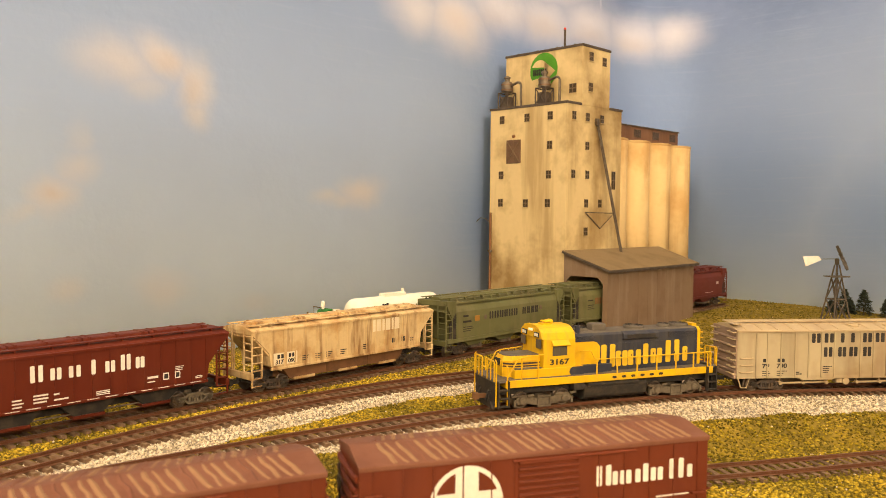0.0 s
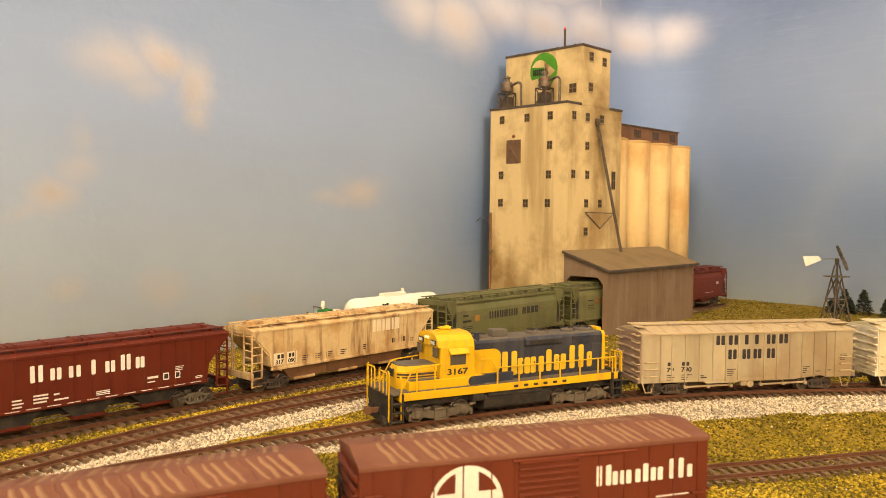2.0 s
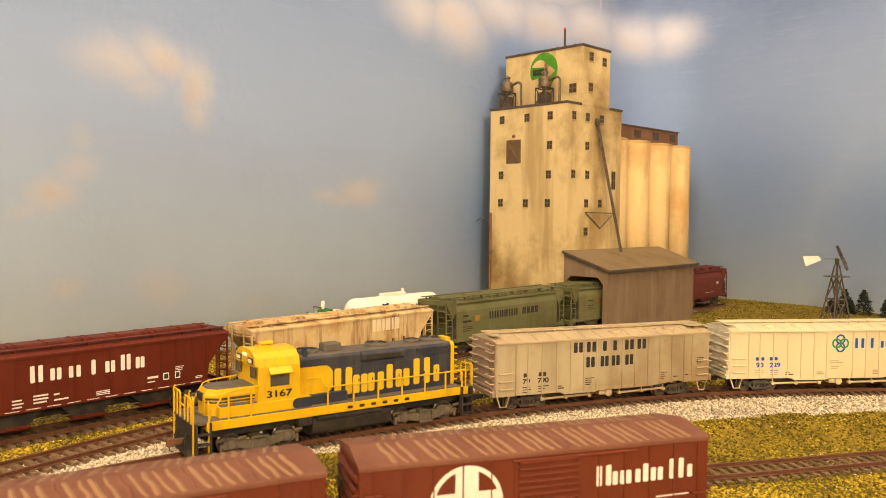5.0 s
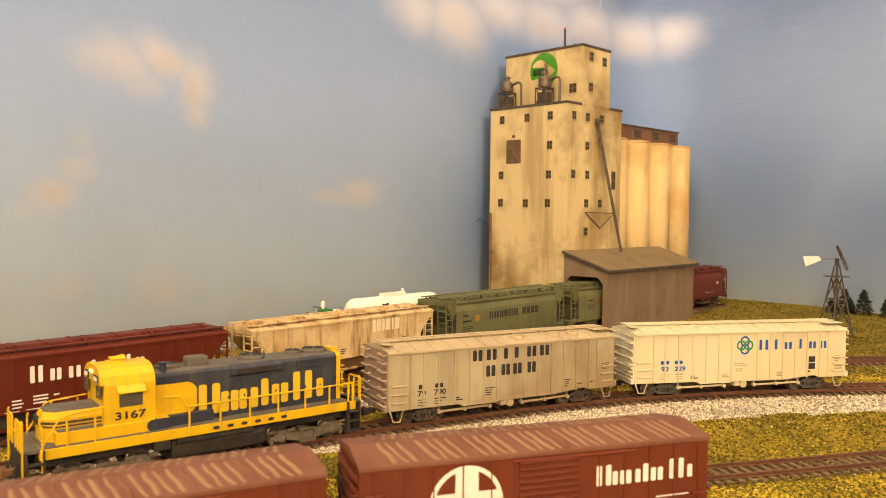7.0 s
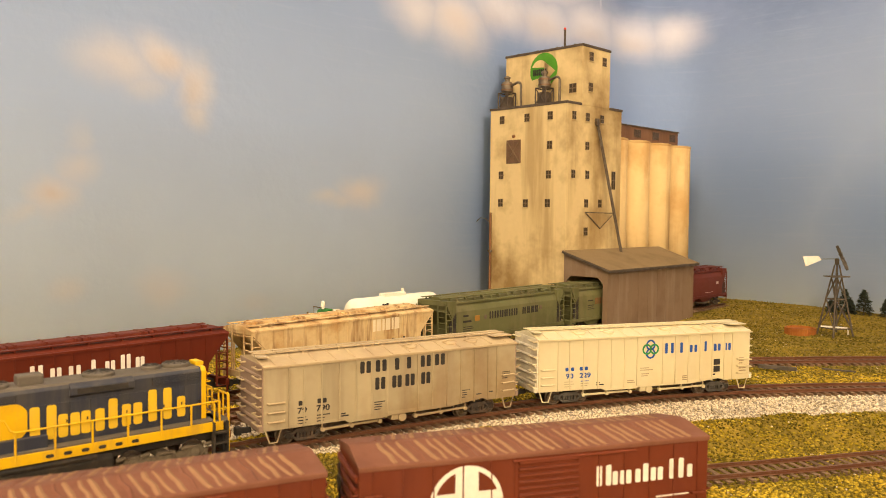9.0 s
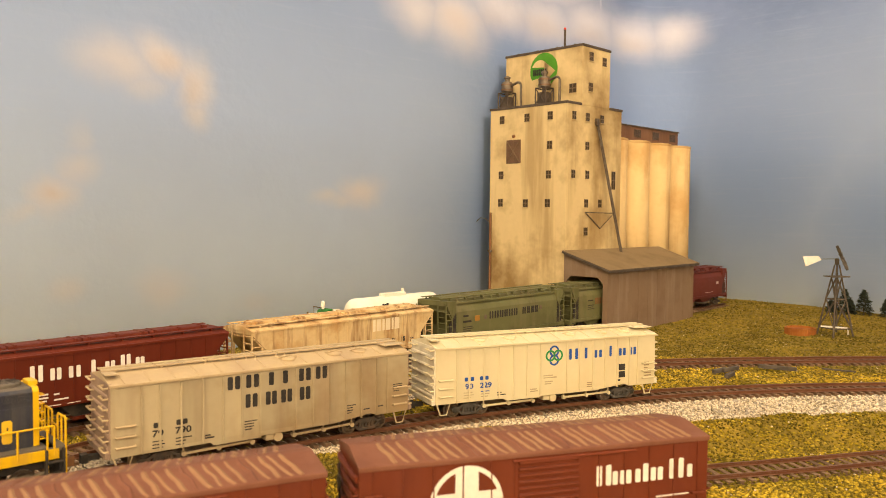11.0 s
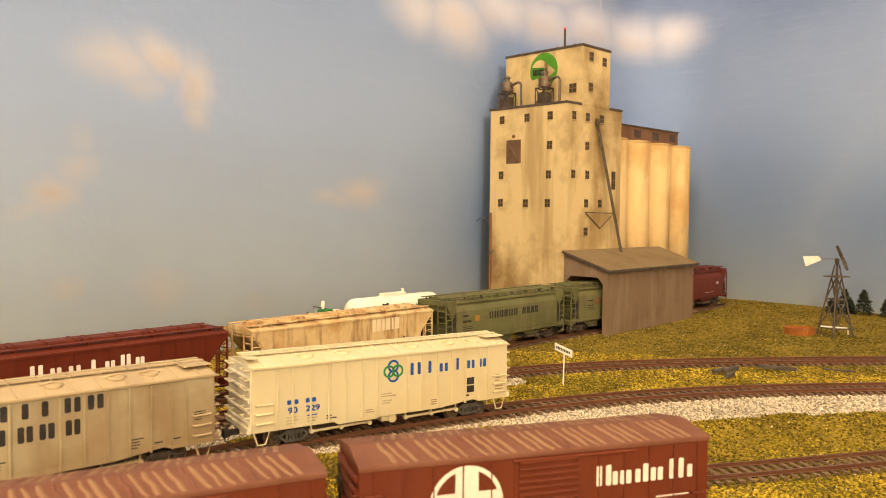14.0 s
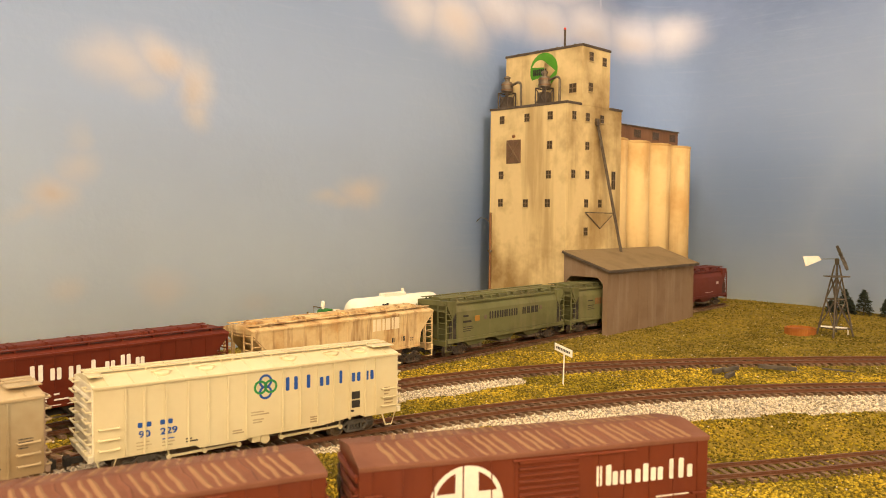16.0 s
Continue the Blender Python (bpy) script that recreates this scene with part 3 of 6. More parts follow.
# ---------------------------------------------------------------- covered hopper with flat ribbed sides
def ribbed_hopper(root, paint, roof_paint, end_paint, gear, truck_mat, marks, hatches):
    L, W = 83.5, 18.5
    bm = B()
    prism(bm, [(-L, 10.6), (-L, 44.9), (L, 44.9), (L, 10.6), (62, 10.6), (58, 12.2), (34, 9.8), (-8, 9.8), (-10, 9.0), (-34, 9.0), (-36, 10.6)], -W, W, "y", 0.3)
    part("body", bm, paint, root)
    # side posts and the flat panels between them
    posts = [-69.4, -60.8, -50.5, -39.6, -29.3, -19.3, -9.4, 10.9, 21.2, 31.6, 41.5, 51.5, 61.8, 68.8]
    for s in (-1, 1):
        for i, x in enumerate(posts):
            bm = B()
            box(bm, x - 0.5, x + 0.5, s * W - 0.9, s * W + 0.9, 10.8, 43.8, 0.25)
            part("side_post", bm, paint, root)
        edges = [-L + 0.3] + posts + [L - 0.3]
        for x0, x1 in zip(edges, edges[1:]):
            bm = B()
            box(bm, x0 + 0.4, x1 - 0.4, s * W - 0.1, s * W + 0.1, 12.4, 43.6)
            part("side_panel", bm, paint, root)
        bm = B()
        box(bm, -L - 0.4, L + 0.4, s * W - 1.2, s * W + 1.2, 44.2, 45.6, 0.25)
        part("eave_rail", bm, roof_paint, root)
    # end walls: deep horizontal ribs
    for e in (-1, 1):
        bm = B()
        box(bm, e * L - 0.8, e * L + 0.8, -W + 0.6, W - 0.6, 11.5, 46, 0.2)
        part("end_wall", bm, end_paint, root)
        for z in (15.5, 21.5, 27.5, 33.5, 39.5):
            bm = B()
            tube(bm, [(e * (L + 0.7), -W + 1.5, z), (e * (L + 0.7), W - 1.5, z)], 1.1, 8)
            part("end_rib", bm, end_paint, root)
        bm = B()
        prism(bm, [(-W, 10.6), (W, 10.6), (W, 13.6), (-W, 13.6)], e * (L + 0.2), e * (L + 2.6), "x", 0.3)
        part("end_sill", bm, end_paint, root)
        for s in (-1, 1):
            zs = (15.5, 20.5, 25.5)
            rungs(root, gear, s * W, e * (L - 2), e * (L - 11), zs, s * 1.6, 0.55)
            end_rungs(root, gear, e * (L + 0.5), s * (W - 1.2), s * (W - 10), (14, 19, 24, 29, 34, 39, 44), e * 2.6, 0.5)
            stirrup(root, gear, e * (L - 5.5), s * (W - 0.6), 6)
    # roof with cross seams, running board and hatches
    bm = B()
    prism(bm, [(-W - 0.5, 44.7), (-W - 0.5, 45.6), (-3.5, 48.9), (3.5, 48.9), (W + 0.5, 45.6), (W + 0.5, 44.7)], -L - 0.6, L + 0.6, "x", 0.2)
    part("roof", bm, roof_paint, root)
    for i in range(14):
        x = -77 + i * 11.8
        for s in (-1, 1):
            bm = B()
            tube(bm, [(x, s * 4.0, 48.9), (x, s * (W - 0.2), 45.85)], 0.42, 6)
            part("roof_seam", bm, roof_paint, root)
    for s in (-1, 1):
        for i in range(13):
            bm = B()
            x = -L - 1 + i * (2 * L + 2) / 13
            box(bm, x + 0.25, x + (2 * L + 2) / 13 - 0.25, s * 3.2 - 1.7, s * 3.2 + 1.7, 49.7, 50.4, 0.12)
            part("running_board", bm, roof_paint, root)
        for i in range(8):
            bm = B()
            x = -78 + i * 22.2
            box(bm, x - 0.5, x + 0.5, s * 3.2 - 1.2, s * 3.2 + 1.2, 48.4, 49.75)
            part("running_board_bracket", bm, gear, root)
    for x in hatches:
        bm = B()
        lathe(bm, [(4.0, 0), (4.0, 1.2), (3.6, 1.7), (1.2, 2.0)], "z", 16)
        bmesh.ops.rotate(bm, matrix=Matrix.Rotation(radians(12), 3, "X"), verts=bm.verts)
        bmesh.ops.translate(bm, vec=(x, -10.2, 46.9), verts=bm.verts)
        h = part("hatch", bm, roof_paint, root)
        bm = B()
        tube(bm, [(x - 5.2, -9.6, 48.4), (x - 2.0, -11.2, 49.3), (x + 1.0, -10.2, 49.3), (x + 5.0, -11.0, 48.2)], 0.45, 6)
        part("hatch_bar", bm, gear, h)
    for e in (-1, 1):
        bm = B()
        box(bm, e * 70 if e > 0 else -L - 1, L + 1 if e > 0 else -70, -13.5, -5.5, 49.0, 49.7, 0.2) if e > 0 else box(bm, -L - 1, -L + 5, -13.5, -5.5, 49.0, 49.7, 0.2)
        part("roof_platform", bm, roof_paint, root)
    # underframe, air trough, discharge pipes
    bm = B()
    box(bm, -L + 1, L - 1, -3, 3, 7.2, 11, 0.3)
    part("centre_sill", bm, UNDER, root)
    for x0, x1 in ((-54, -6), (6, 54)):
        bm = B()
        prism(bm, [(-13, 11), (13, 11), (4.5, 4.6), (-4.5, 4.6)], x0, x1, "x", 0.3)
        part("discharge_trough", bm, UNDER, root)
        bm = B()
        tube(bm, [(x0 + 6, -13.5, 6.0), (x1 - 6, -13.5, 6.6)], 0.75, 8)
        for x in (x0 + 6, (x0 + x1) / 2, x1 - 6):
            tube(bm, [(x, -13.5, 5.8), (x, -13.5, 10.5)], 0.5, 6)
            lathe(bm, [(1.3, -14.8), (1.3, -12.4)], "y", 10, (x, 0, 6.2))
        part("discharge_pipe", bm, gear, root)
    bm = B()
    box(bm, -5.5, 0.5, -16.5, -10, 6.0, 9.6, 0.8)
    lathe(bm, [(2.6, -17.2), (2.6, -15.5)], "y", 14, (1.5, 0, 7.6))
    part("brake_cylinder", bm, gear, root)
    for x in (-58, 58):
        truck(root, x, truck_mat, STEEL, 20.0, 4.8, True)
    for e in (-1, 1):
        coupler(root, e * (L + 1), e, BLACK)
    marks(root, -W - 0.08)


def marks_grey(root, y):
    y -= 0.05
    # company lettering as plain bars, two rows
    shapes(root, BLACK_MARK, y, 36.2, 6.8, [(-27, -20.4, 1), (-17.1, -10.2, 1), (-6.0, -0.4, 1), (2.0, 7.6, 1), (12.8, 19.6, 1), (22.8, 29.6, 1)], 2.7, "dark company lettering in block capitals")
    shapes(root, BLACK_MARK, y, 25.9, 7.0, [(-17.4, -11.0, 1), (-6.3, -0.2, 1), (2.4, 8.6, 1), (13.2, 19.4, 1)], 2.6, "dark company lettering in block capitals")
    bars(root, "lettering", BLACK_MARK, y, -64, 22.4, [(2.2, 1), (-8.0, 1), (2.2, 1), (2.4, 1)], 2.6, 0.8)
    word(root, "number", "79", BLACK_MARK, y, -64.6, 18.2, 3.2, 1.25)
    word(root, "number", "790", BLACK_MARK, y, -53.6, 18.2, 3.2, 1.2)
    lines_of(root, BLACK_MARK, y, -64.6, 15.6, (5, 6, 5), 0.5, 1.6)
    lines_of(root, BLACK_MARK, y, -53.4, 15.6, (8, 5, 4), 0.5, 1.6)
    lines_of(root, BLACK_MARK, y, -40, 14.5, (4, 6), 0.7, 1.3)
    for x in (-18, 41):
        lines_of(root, BLACK_MARK, y, x, 18.5, (7, 5, 5, 4), 0.5, 1.4)
    lines_of(root, BLACK_MARK, y, 53, 15, (4,), 0.6)
    lines_of(root, BLACK_MARK, y, 62, 15.5, (4,), 0.6)
    lines_of(root, BLACK_MARK, y, 73, 27, (6, 6, 4, 4), 0.4, 1.3)


def marks_cream(root, y):
    y -= 0.05
    # emblem of four interlaced rings
    for dx, dz, mat in ((0, 2.9, BLUE_MARK), (0, -2.9, BLUE_MARK), (-2.9, 0, GREEN_MARK), (2.9, 0, GREEN_MARK)):
        bm = B()
        n, ro, ri = 24, 3.7, 2.5
        for k in range(n):
            a, b = 2 * math.pi * k / n, 2 * math.pi * (k + 1) / n
            q = [(1.0 + dx + r * math.cos(w), 35.6 + dz + r * math.sin(w)) for r, w in ((ri, a), (ro, a), (ro, b), (ri, b))]
            yy = y - (0.16 if mat is BLUE_MARK else 0.24)
            f = bm.faces.new([bm.verts.new((u, yy, v)) for u, v in q])
        bmesh.ops.remove_doubles(bm, verts=bm.verts, dist=0.01)
        ext = bmesh.ops.extrude_face_region(bm, geom=bm.faces[:])
        bmesh.ops.translate(bm, vec=(0, 0.2, 0), verts=[g for g in ext["geom"] if isinstance(g, bmesh.types.BMVert)])
        bmesh.ops.recalc_face_normals(bm, faces=bm.faces)
        part("emblem_ring", bm, mat, root)
    shapes(root, BLUE_MARK, y, 32.0, 7.2, [(12.6, 19.4, 1.0), (23.8, 28.0, 1.0), (32.9, 38.6, 0.7), (45.0, 46.7, 1.0), (53.0, 58.4, 0.7), (61.8, 67.1, 0.72)], 2.0, "blue company lettering")
    bars(root, "lettering", BLUE_MARK, y, -64, 23.8, [(2.2, 1), (-1.2, 1), (2.2, 1), (-3.4, 1), (2.2, 1), (-0.8, 1), (2.2, 1)], 2.4, 0.8)
    word(root, "number", "90", BLUE_MARK, y, -63.6, 19.0, 3.2, 1.25)
    word(root, "number", "229", BLUE_MARK, y, -53.4, 19.0, 3.2, 1.25)
    lines_of(root, TAN_GREY, y, -64.6, 16.4, (6, 7, 5), 0.5, 1.6)
    lines_of(root, BLUE_MARK, y, -52.6, 16.4, (6,), 0.5, 1.6)
    lines_of(root, TAN_GREY, y, -52.6, 14.8, (6, 5), 0.5, 1.6)
    lines_of(root, BLACK_MARK, y, -41, 14.5, (3, 6), 0.7, 1.4)
    lines_of(root, TAN_GREY, y, -7, 22.5, (7, 10), 0.7, 1.4)
    lines_of(root, TAN_GREY, y, -6, 18.5, (6, 5), 0.7, 1.4)
    lines_of(root, TAN_GREY, y, -17, 14.5, (5, 6), 0.7, 1.3)
    lines_of(root, TAN_GREY, y, 27, 15.2, (4, 5, 5), 0.7, 1.3)
    lines_of(root, BLACK_MARK, y, 51, 14.8, (3.4,), 1.0)
    bm = B()
    slab(bm, 53.0, 58.2, 17.0, 21.2, y, 0.2)
    slab(bm, 53.0, 58.2, 22.0, 26.2, y, 0.2)
    part("data_stencil", bm, BLACK_MARK, root)
    lines_of(root, TAN_GREY, y, 74.5, 25.5, (4, 4, 3, 6, 6, 6), 0.7, 1.8)


MOVERS = []
grey_hopper = thing("covered_hopper", at(0, 0), "dusty grey ribbed covered hopper with dark lettering on the main track", "freight car", "cars of the moving train")
ribbed_hopper(grey_hopper, TAN_GREY, TAN_ROOF, CAR_END, TAN_ROOF, TRUCK_DARK, marks_grey, (10, 38, 54))
cream_hopper = thing("covered_hopper", at(0, 0), "clean cream ribbed covered hopper with blue lettering and ring emblem", "freight car", "cars of the moving train")
ribbed_hopper(cream_hopper, CREAM, CREAM, CREAM_DIRTY, CREAM, TRUCK_GREY, marks_cream, (-50, -28, 18, 44, 62))
MOVERS += [(grey_hopper, 297.5, 58), (cream_hopper, 485.5, 58)]


# ---------------------------------------------------------------- locomotive
def build_loco():
    root = thing("locomotive", at(0, 0), "yellow and blue-black diesel road switcher locomotive with sooty roof", "locomotive", "cars of the moving train")
    # frame and walkway
    bm = B()
    box(bm, -81.5, 82, -17.3, 17.3, 15.4, 20.2, 0.25)
    part("side_sill", bm, YELLOW, root)
    bm = B()
    box(bm, -80.5, 81, -16.8, 16.8, 20.25, 20.9, 0.1)
    part("walkway", bm, LOCO_ROOF, root, "grey dusty walkway deck")
    for x in (-2, 5.5, 13, 20.5, 28, 35.5):
        bm = B()
        slab(bm, x, x + 3.4, 16.9, 18.5, -17.3, 0.75, 0.2)
        part("sill_slot", bm, BLACK, root)
    bm = B()
    box(bm, -82, 85, -9, 9, 9.5, 15.5, 0.3)
    part("underframe", bm, BLACK, root)
    # pilots, steps
    for e in (-1, 1):
        x = -88 if e < 0 else 84.5
        bm = B()
        box(bm, min(x, x - e * 2), max(x, x - e * 2), -15, 15, 4.0, 20, 0.3)
        prism(bm, [(-15, 2.5), (15, 2.5), (12, 6.0), (-12, 6.0)], min(x, x + e * 2.2), max(x, x + e * 2.2), "x", 0.2)
        part("pilot", bm, BLACK, root)
        bm = B()
        box(bm, min(x + e * 0.6, x - e * 7), max(x + e * 0.6, x - e * 7), -17.2, 17.2, 19.0, 20.9, 0.2)
        part("end_deck", bm, LOCO_ROOF, root)
        for s in (-1, 1):
            bm = B()
            for z in (3.6, 8.8, 14.0):
                box(bm, min(x - e * 1, x - e * 8), max(x - e * 1, x - e * 8), s * 16.8 - 2.6, s * 16.8 + 0.6, z, z + 0.9, 0.1)
            for xx in (x - e * 0.9, x - e * 8.1):
                box(bm, xx - 0.4, xx + 0.4, s * 16.8 - 2.6, s * 16.8 + 0.7, 3.2, 20.2, 0.1)
            part("step_well", bm, BLACK, root)
        coupler(root, x, e, RUST)
        bm = B()
        for y in (-9, -6, 6, 9):
            tube(bm, [(x + e * 0.5, y, 13), (x + e * 2.4, y * 1.05, 9.0), (x + e * 2.0, y * 1.0, 5.0)], 0.45, 6)
        part("air_hose", bm, BLACK, root)
    # nose: chamfered front corners, sloping shoulders, flat dusty top
    def nose_plan(d):
        return [(-50, -10.5 - d), (-73.5, -10.5 - d), (-79 - d, -5.6 - d * 0.6), (-79 - d, 5.6 + d * 0.6), (-73.5, 10.5 + d), (-50, 10.5 + d)]
    bm = B()
    prism(bm, nose_plan(0), 20.6, 31.6, "z", 0.3)
    rows = [[bm.verts.new((px, py, z)) for px, py in nose_plan(d)] for d, z in ((-0.1, 31.4), (-1.6, 34.4))]
    for k in range(6):
        bm.faces.new((rows[0][k], rows[0][(k + 1) % 6], rows[1][(k + 1) % 6], rows[1][k]))
    bm.faces.new(rows[1])
    bmesh.ops.recalc_face_normals(bm, faces=bm.faces)
    part("nose", bm, YELLOW, root)
    bm = B()
    prism(bm, nose_plan(-1.9), 34.3, 34.9, "z", 0.15)
    part("nose_top", bm, LOCO_ROOF, root, "grey anti-glare nose top")
    for z0, z1 in ((27.4, 28.3), (29.0, 30.2)):
        bm = B()
        prism(bm, nose_plan(0.14), z0, z1, "z")
        part("nose_stripe", bm, TRUCK_DARK, root, "dark stripe round the nose")
    bm = B()
    for y in (-2.2, 2.2):
        lathe(bm, [(2.0, -79.2), (2.0, -80.2), (1.4, -80.2)], "x", 14, (0, y, 30.6))
    part("headlight_housing", bm, BLACK, root)
    bm = B()
    box(bm, -79.6, -79.0, -7.0, -3.4, 22.5, 31.5, 0.2)
    part("nose_door", bm, YELLOW, root)
    # raised sub-base beside nose and cab
    bm = B()
    box(bm, -74.5, -23, -15.6, 15.6, 20.6, 26.4, 0.4)
    part("sub_base", bm, YELLOW, root)
    bm = B()
    box(bm, -73.5, -54, -15.0, 15.0, 26.4, 26.9, 0.1)
    part("sub_base_deck", bm, LOCO_ROOF, root)
    # cab
    bm = B()
    roof = [(-15.2, 26), (-15.2, 45.0), (-13.8, 49.2), (-10.0, 52.2), (-5, 53.4), (5, 53.4), (10.0, 52.2), (13.8, 49.2), (15.2, 45.0), (15.2, 26)]
    prism(bm, roof, -53.6, -29.8, "x", 0.3)
    part("cab", bm, YELLOW, root)
    bm = B()
    prism(bm, [(y * 1.02, z + 0.4) for y, z in roof[1:-1]], -55.2, -53.4, "x", 0.2)
    part("cab_visor", bm, YELLOW, root)
    for s in (-1, 1):
        bm = B()
        box(bm, -46.8, -36.0, s * 15.2 - 0.25, s * 15.2 + 0.25, 34.2, 41.0, 0.15)
        w = part("cab_window", bm, TRUCK_GREY, root)
        bm = B()
        box(bm, -46.2, -41.8, s * 15.2 - 0.35, s * 15.2 + 0.35, 34.9, 40.3, 0.1)
        part("pane", bm, GLASS_DARK, w)
        bm = B()
        box(bm, -41.0, -36.6, s * 15.2 - 0.35, s * 15.2 + 0.35, 34.9, 40.3, 0.1)
        part("pane", bm, GLASS_DARK, w)
        bm = B()
        prism(bm, [(s * 15.1, 44.2), (s * 15.3, 44.6), (s * 18.6, 41.6), (s * 18.4, 41.1)], -48.0, -35.2, "x", 0.05)
        part("sun_shade", bm, YELLOW, root)
        bm = B()
        box(bm, -55.5, -55.0, s * 11.2 - 3.4, s * 11.2 + 3.4, 39.0, 45.0, 0.2)
        part("windscreen", bm, GLASS_DARK, root)
        bm = B()
        box(bm, -55.8, -54.0, s * 8.6 - 3.5, s * 8.6 + 3.5, 46.2, 49.4, 0.3)
        nb = part("number_board", bm, BOARD, root, "black number board with pale numerals")
        bm = B()
        for k in range(4):
            box(bm, -56.0, -55.75, s * 8.6 - 2.6 + k * 1.4, s * 8.6 - 1.7 + k * 1.4, 46.8, 48.8)
        part("numeral_bar", bm, WHITE_MARK, nb)
    bm = B()
    for y in (-1.6, 1.6):
        lathe(bm, [(1.0, -55.0), (1.0, -56.0), (0.5, -56.1)], "x", 12, (0, y, 50.2))
    part("headlight", bm, LAMP_GLOW, root, "glowing cab headlight")
    bm = B()
    box(bm, -48.5, -41.0, -3.5, 3.5, 53.2, 54.2, 0.2)
    for y in (-2.2, 0, 2.2):
        lathe(bm, [(0.5, -47), (0.6, -43), (1.3, -40.5)], "x", 8, (0, y, 55.4))
        tube(bm, [(-45, y, 54), (-45, y, 55.4)], 0.35, 6)
    part("air_horn", bm, YELLOW, root)
    word(root, "number", "3167", BLACK_MARK, -15.25, -48.8, 28.4, 3.7, 1.42, "black road number on the cab side")
    # long hood
    hood = [(-10.2, 20.8), (-10.2, 45.6), (-8.6, 47.6), (8.6, 47.6), (10.2, 45.6), (10.2, 20.8)]
    bm = B()
    prism(bm, hood, -29.7, 75, "x", 0.3)
    part("long_hood", bm, NAVY, root)
    bm = B()
    prism(bm, [(y * 0.97, z + (0.35 if z > 30 else 20)) for y, z in hood[1:-1]] + [(8.8, 46.6), (-8.8, 46.6)], -29.6, 72.5, "x", 0.1)
    part("hood_roof", bm, LOCO_ROOF, root)
    bm = B()
    prism(bm, [(y * 1.03, z + 0.2) for y, z in hood], 73.2, 75.8, "x", 0.3)
    part("hood_end", bm, YELLOW, root)
    # yellow sweep behind the cab
    bm = B()
    ol = [(-29.6, 24.0), (-29.6, 41.5), (-13, 41.5)]
    ol += [(-13 + 6.2 * math.sin(radians(a)), 33.4 + 8.1 * math.cos(radians(a))) for a in range(15, 180, 15)]
    ol += [(-13, 25.3), (-16, 24.0)]
    for s in (-1, 1):
        b2 = B()
        prism(b2, ol, s * 10.25 - 0.12, s * 10.25 + 0.12, "y")
        part("yellow_sweep", b2, YELLOW, root)
    bm.free()
    bm = B()
    ol = [(-23, 26.3), (-31, 26.3)] + [(-31 - 3.2 * math.sin(radians(a)), 23.3 + 3.0 * math.cos(radians(a))) for a in range(15, 180, 15)] + [(-31, 20.7), (-23, 20.7)]
    prism(bm, ol, -15.85, -15.5, "y")
    part("blue_sweep", bm, NAVY, root)
    bm = B()
    box(bm, -23, 0, -13.5, -10.3, 20.7, 26.2, 0.3)
    part("blower_duct", bm, NAVY, root)
    # hood doors, latches, grilles
    for i, x in enumerate(range(-8, 72, 9)):
        bm = B()
        box(bm, x + 0.3, x + 8.7, -10.42, -10.1, 22.5, 39.4, 0.1)
        d = part("hood_door", bm, NAVY, root)
        bm = B()
        box(bm, x + 7.4, x + 8.0, -10.75, -10.35, 30.0, 31.4, 0.05)
        part("latch", bm, BLACK, d)
    def grille(x0, x1, z0, z1, n):
        bm = B()
        box(bm, x0, x1, -10.5, -10.0, z0, z1, 0.1)
        g = part("grille", bm, BLACK, root)
        for k in range(n):
            z = z0 + (k + 0.5) * (z1 - z0) / n
            bm = B()
            box(bm, x0 + 0.3, x1 - 0.3, -10.8, -10.4, z - 0.25, z + 0.2)
            part("slat", bm, NAVY, g)
    grille(-29, -12, 42.2, 45.4, 6)
    grille(48, 73, 41.6, 45.6, 7)
    bm = B()
    prism(bm, [(-10.2, 41.0), (-12.2, 42.2), (-12.2, 45.6), (-9.4, 47.4), (9.4, 47.4), (12.2, 45.6), (12.2, 42.2), (10.2, 41.0)], 10, 39, "x", 0.4)
    part("dynamic_brake_blister", bm, NAVY, root)
    grille_y = B()
    box(grille_y, 13, 36, -12.45, -12.0, 42.6, 45.2, 0.1)
    part("brake_intake", grille_y, BLACK, root)
    for x, r in ((-19, 6.4), (26, 7.4), (51, 4.6), (64, 7.0)):
        bm = B()
        lathe(bm, [(r, 47.4), (r, 49.2), (r - 0.5, 49.8), (r - 1.0, 49.8), (1.4, 50.2)], "z", 28, (x, 0, 0))
        f = part("roof_fan", bm, LOCO_ROOF, root)
        for k in range(12):
            a = 2 * math.pi * k / 12
            bm = B()
            tube(bm, [(x + 1.2 * math.cos(a), 1.2 * math.sin(a), 50.4), (x + (r - 0.6) * math.cos(a), (r - 0.6) * math.sin(a), 50.0)], 0.18, 4)
            part("fan_spoke", bm, BLACK, f)
    bm = B()
    box(bm, -10, 1, -4, 4, 47.5, 52.4, 0.8)
    part("exhaust_pipe", bm, LOCO_ROOF, root)
    bm = B()
    lathe(bm, [(1.8, 47), (1.6, 51), (2.1, 51.4), (2.1, 52.2)], "z", 12, (-24, -7.5, 0))
    part("air_filter_stub", bm, NAVY, root)
    bm = B()
    box(bm, 73, 77, -4.5, 4.5, 47.5, 49.6, 0.3)
    for y in (-1.4, 1.4):
        lathe(bm, [(1.2, 75.6), (1.2, 77.4)], "x", 12, (0, y, 45.4))
    part("rear_headlight", bm, YELLOW, root)
    for z in (24, 28, 32, 36, 40, 44):
        bm = B()
        tube(bm, [(75.8, -7, z), (77.6, -7, z), (77.6, -11, z), (75.8, -11, z)], 0.35, 6)
        part("ladder_rung", bm, YELLOW, root)
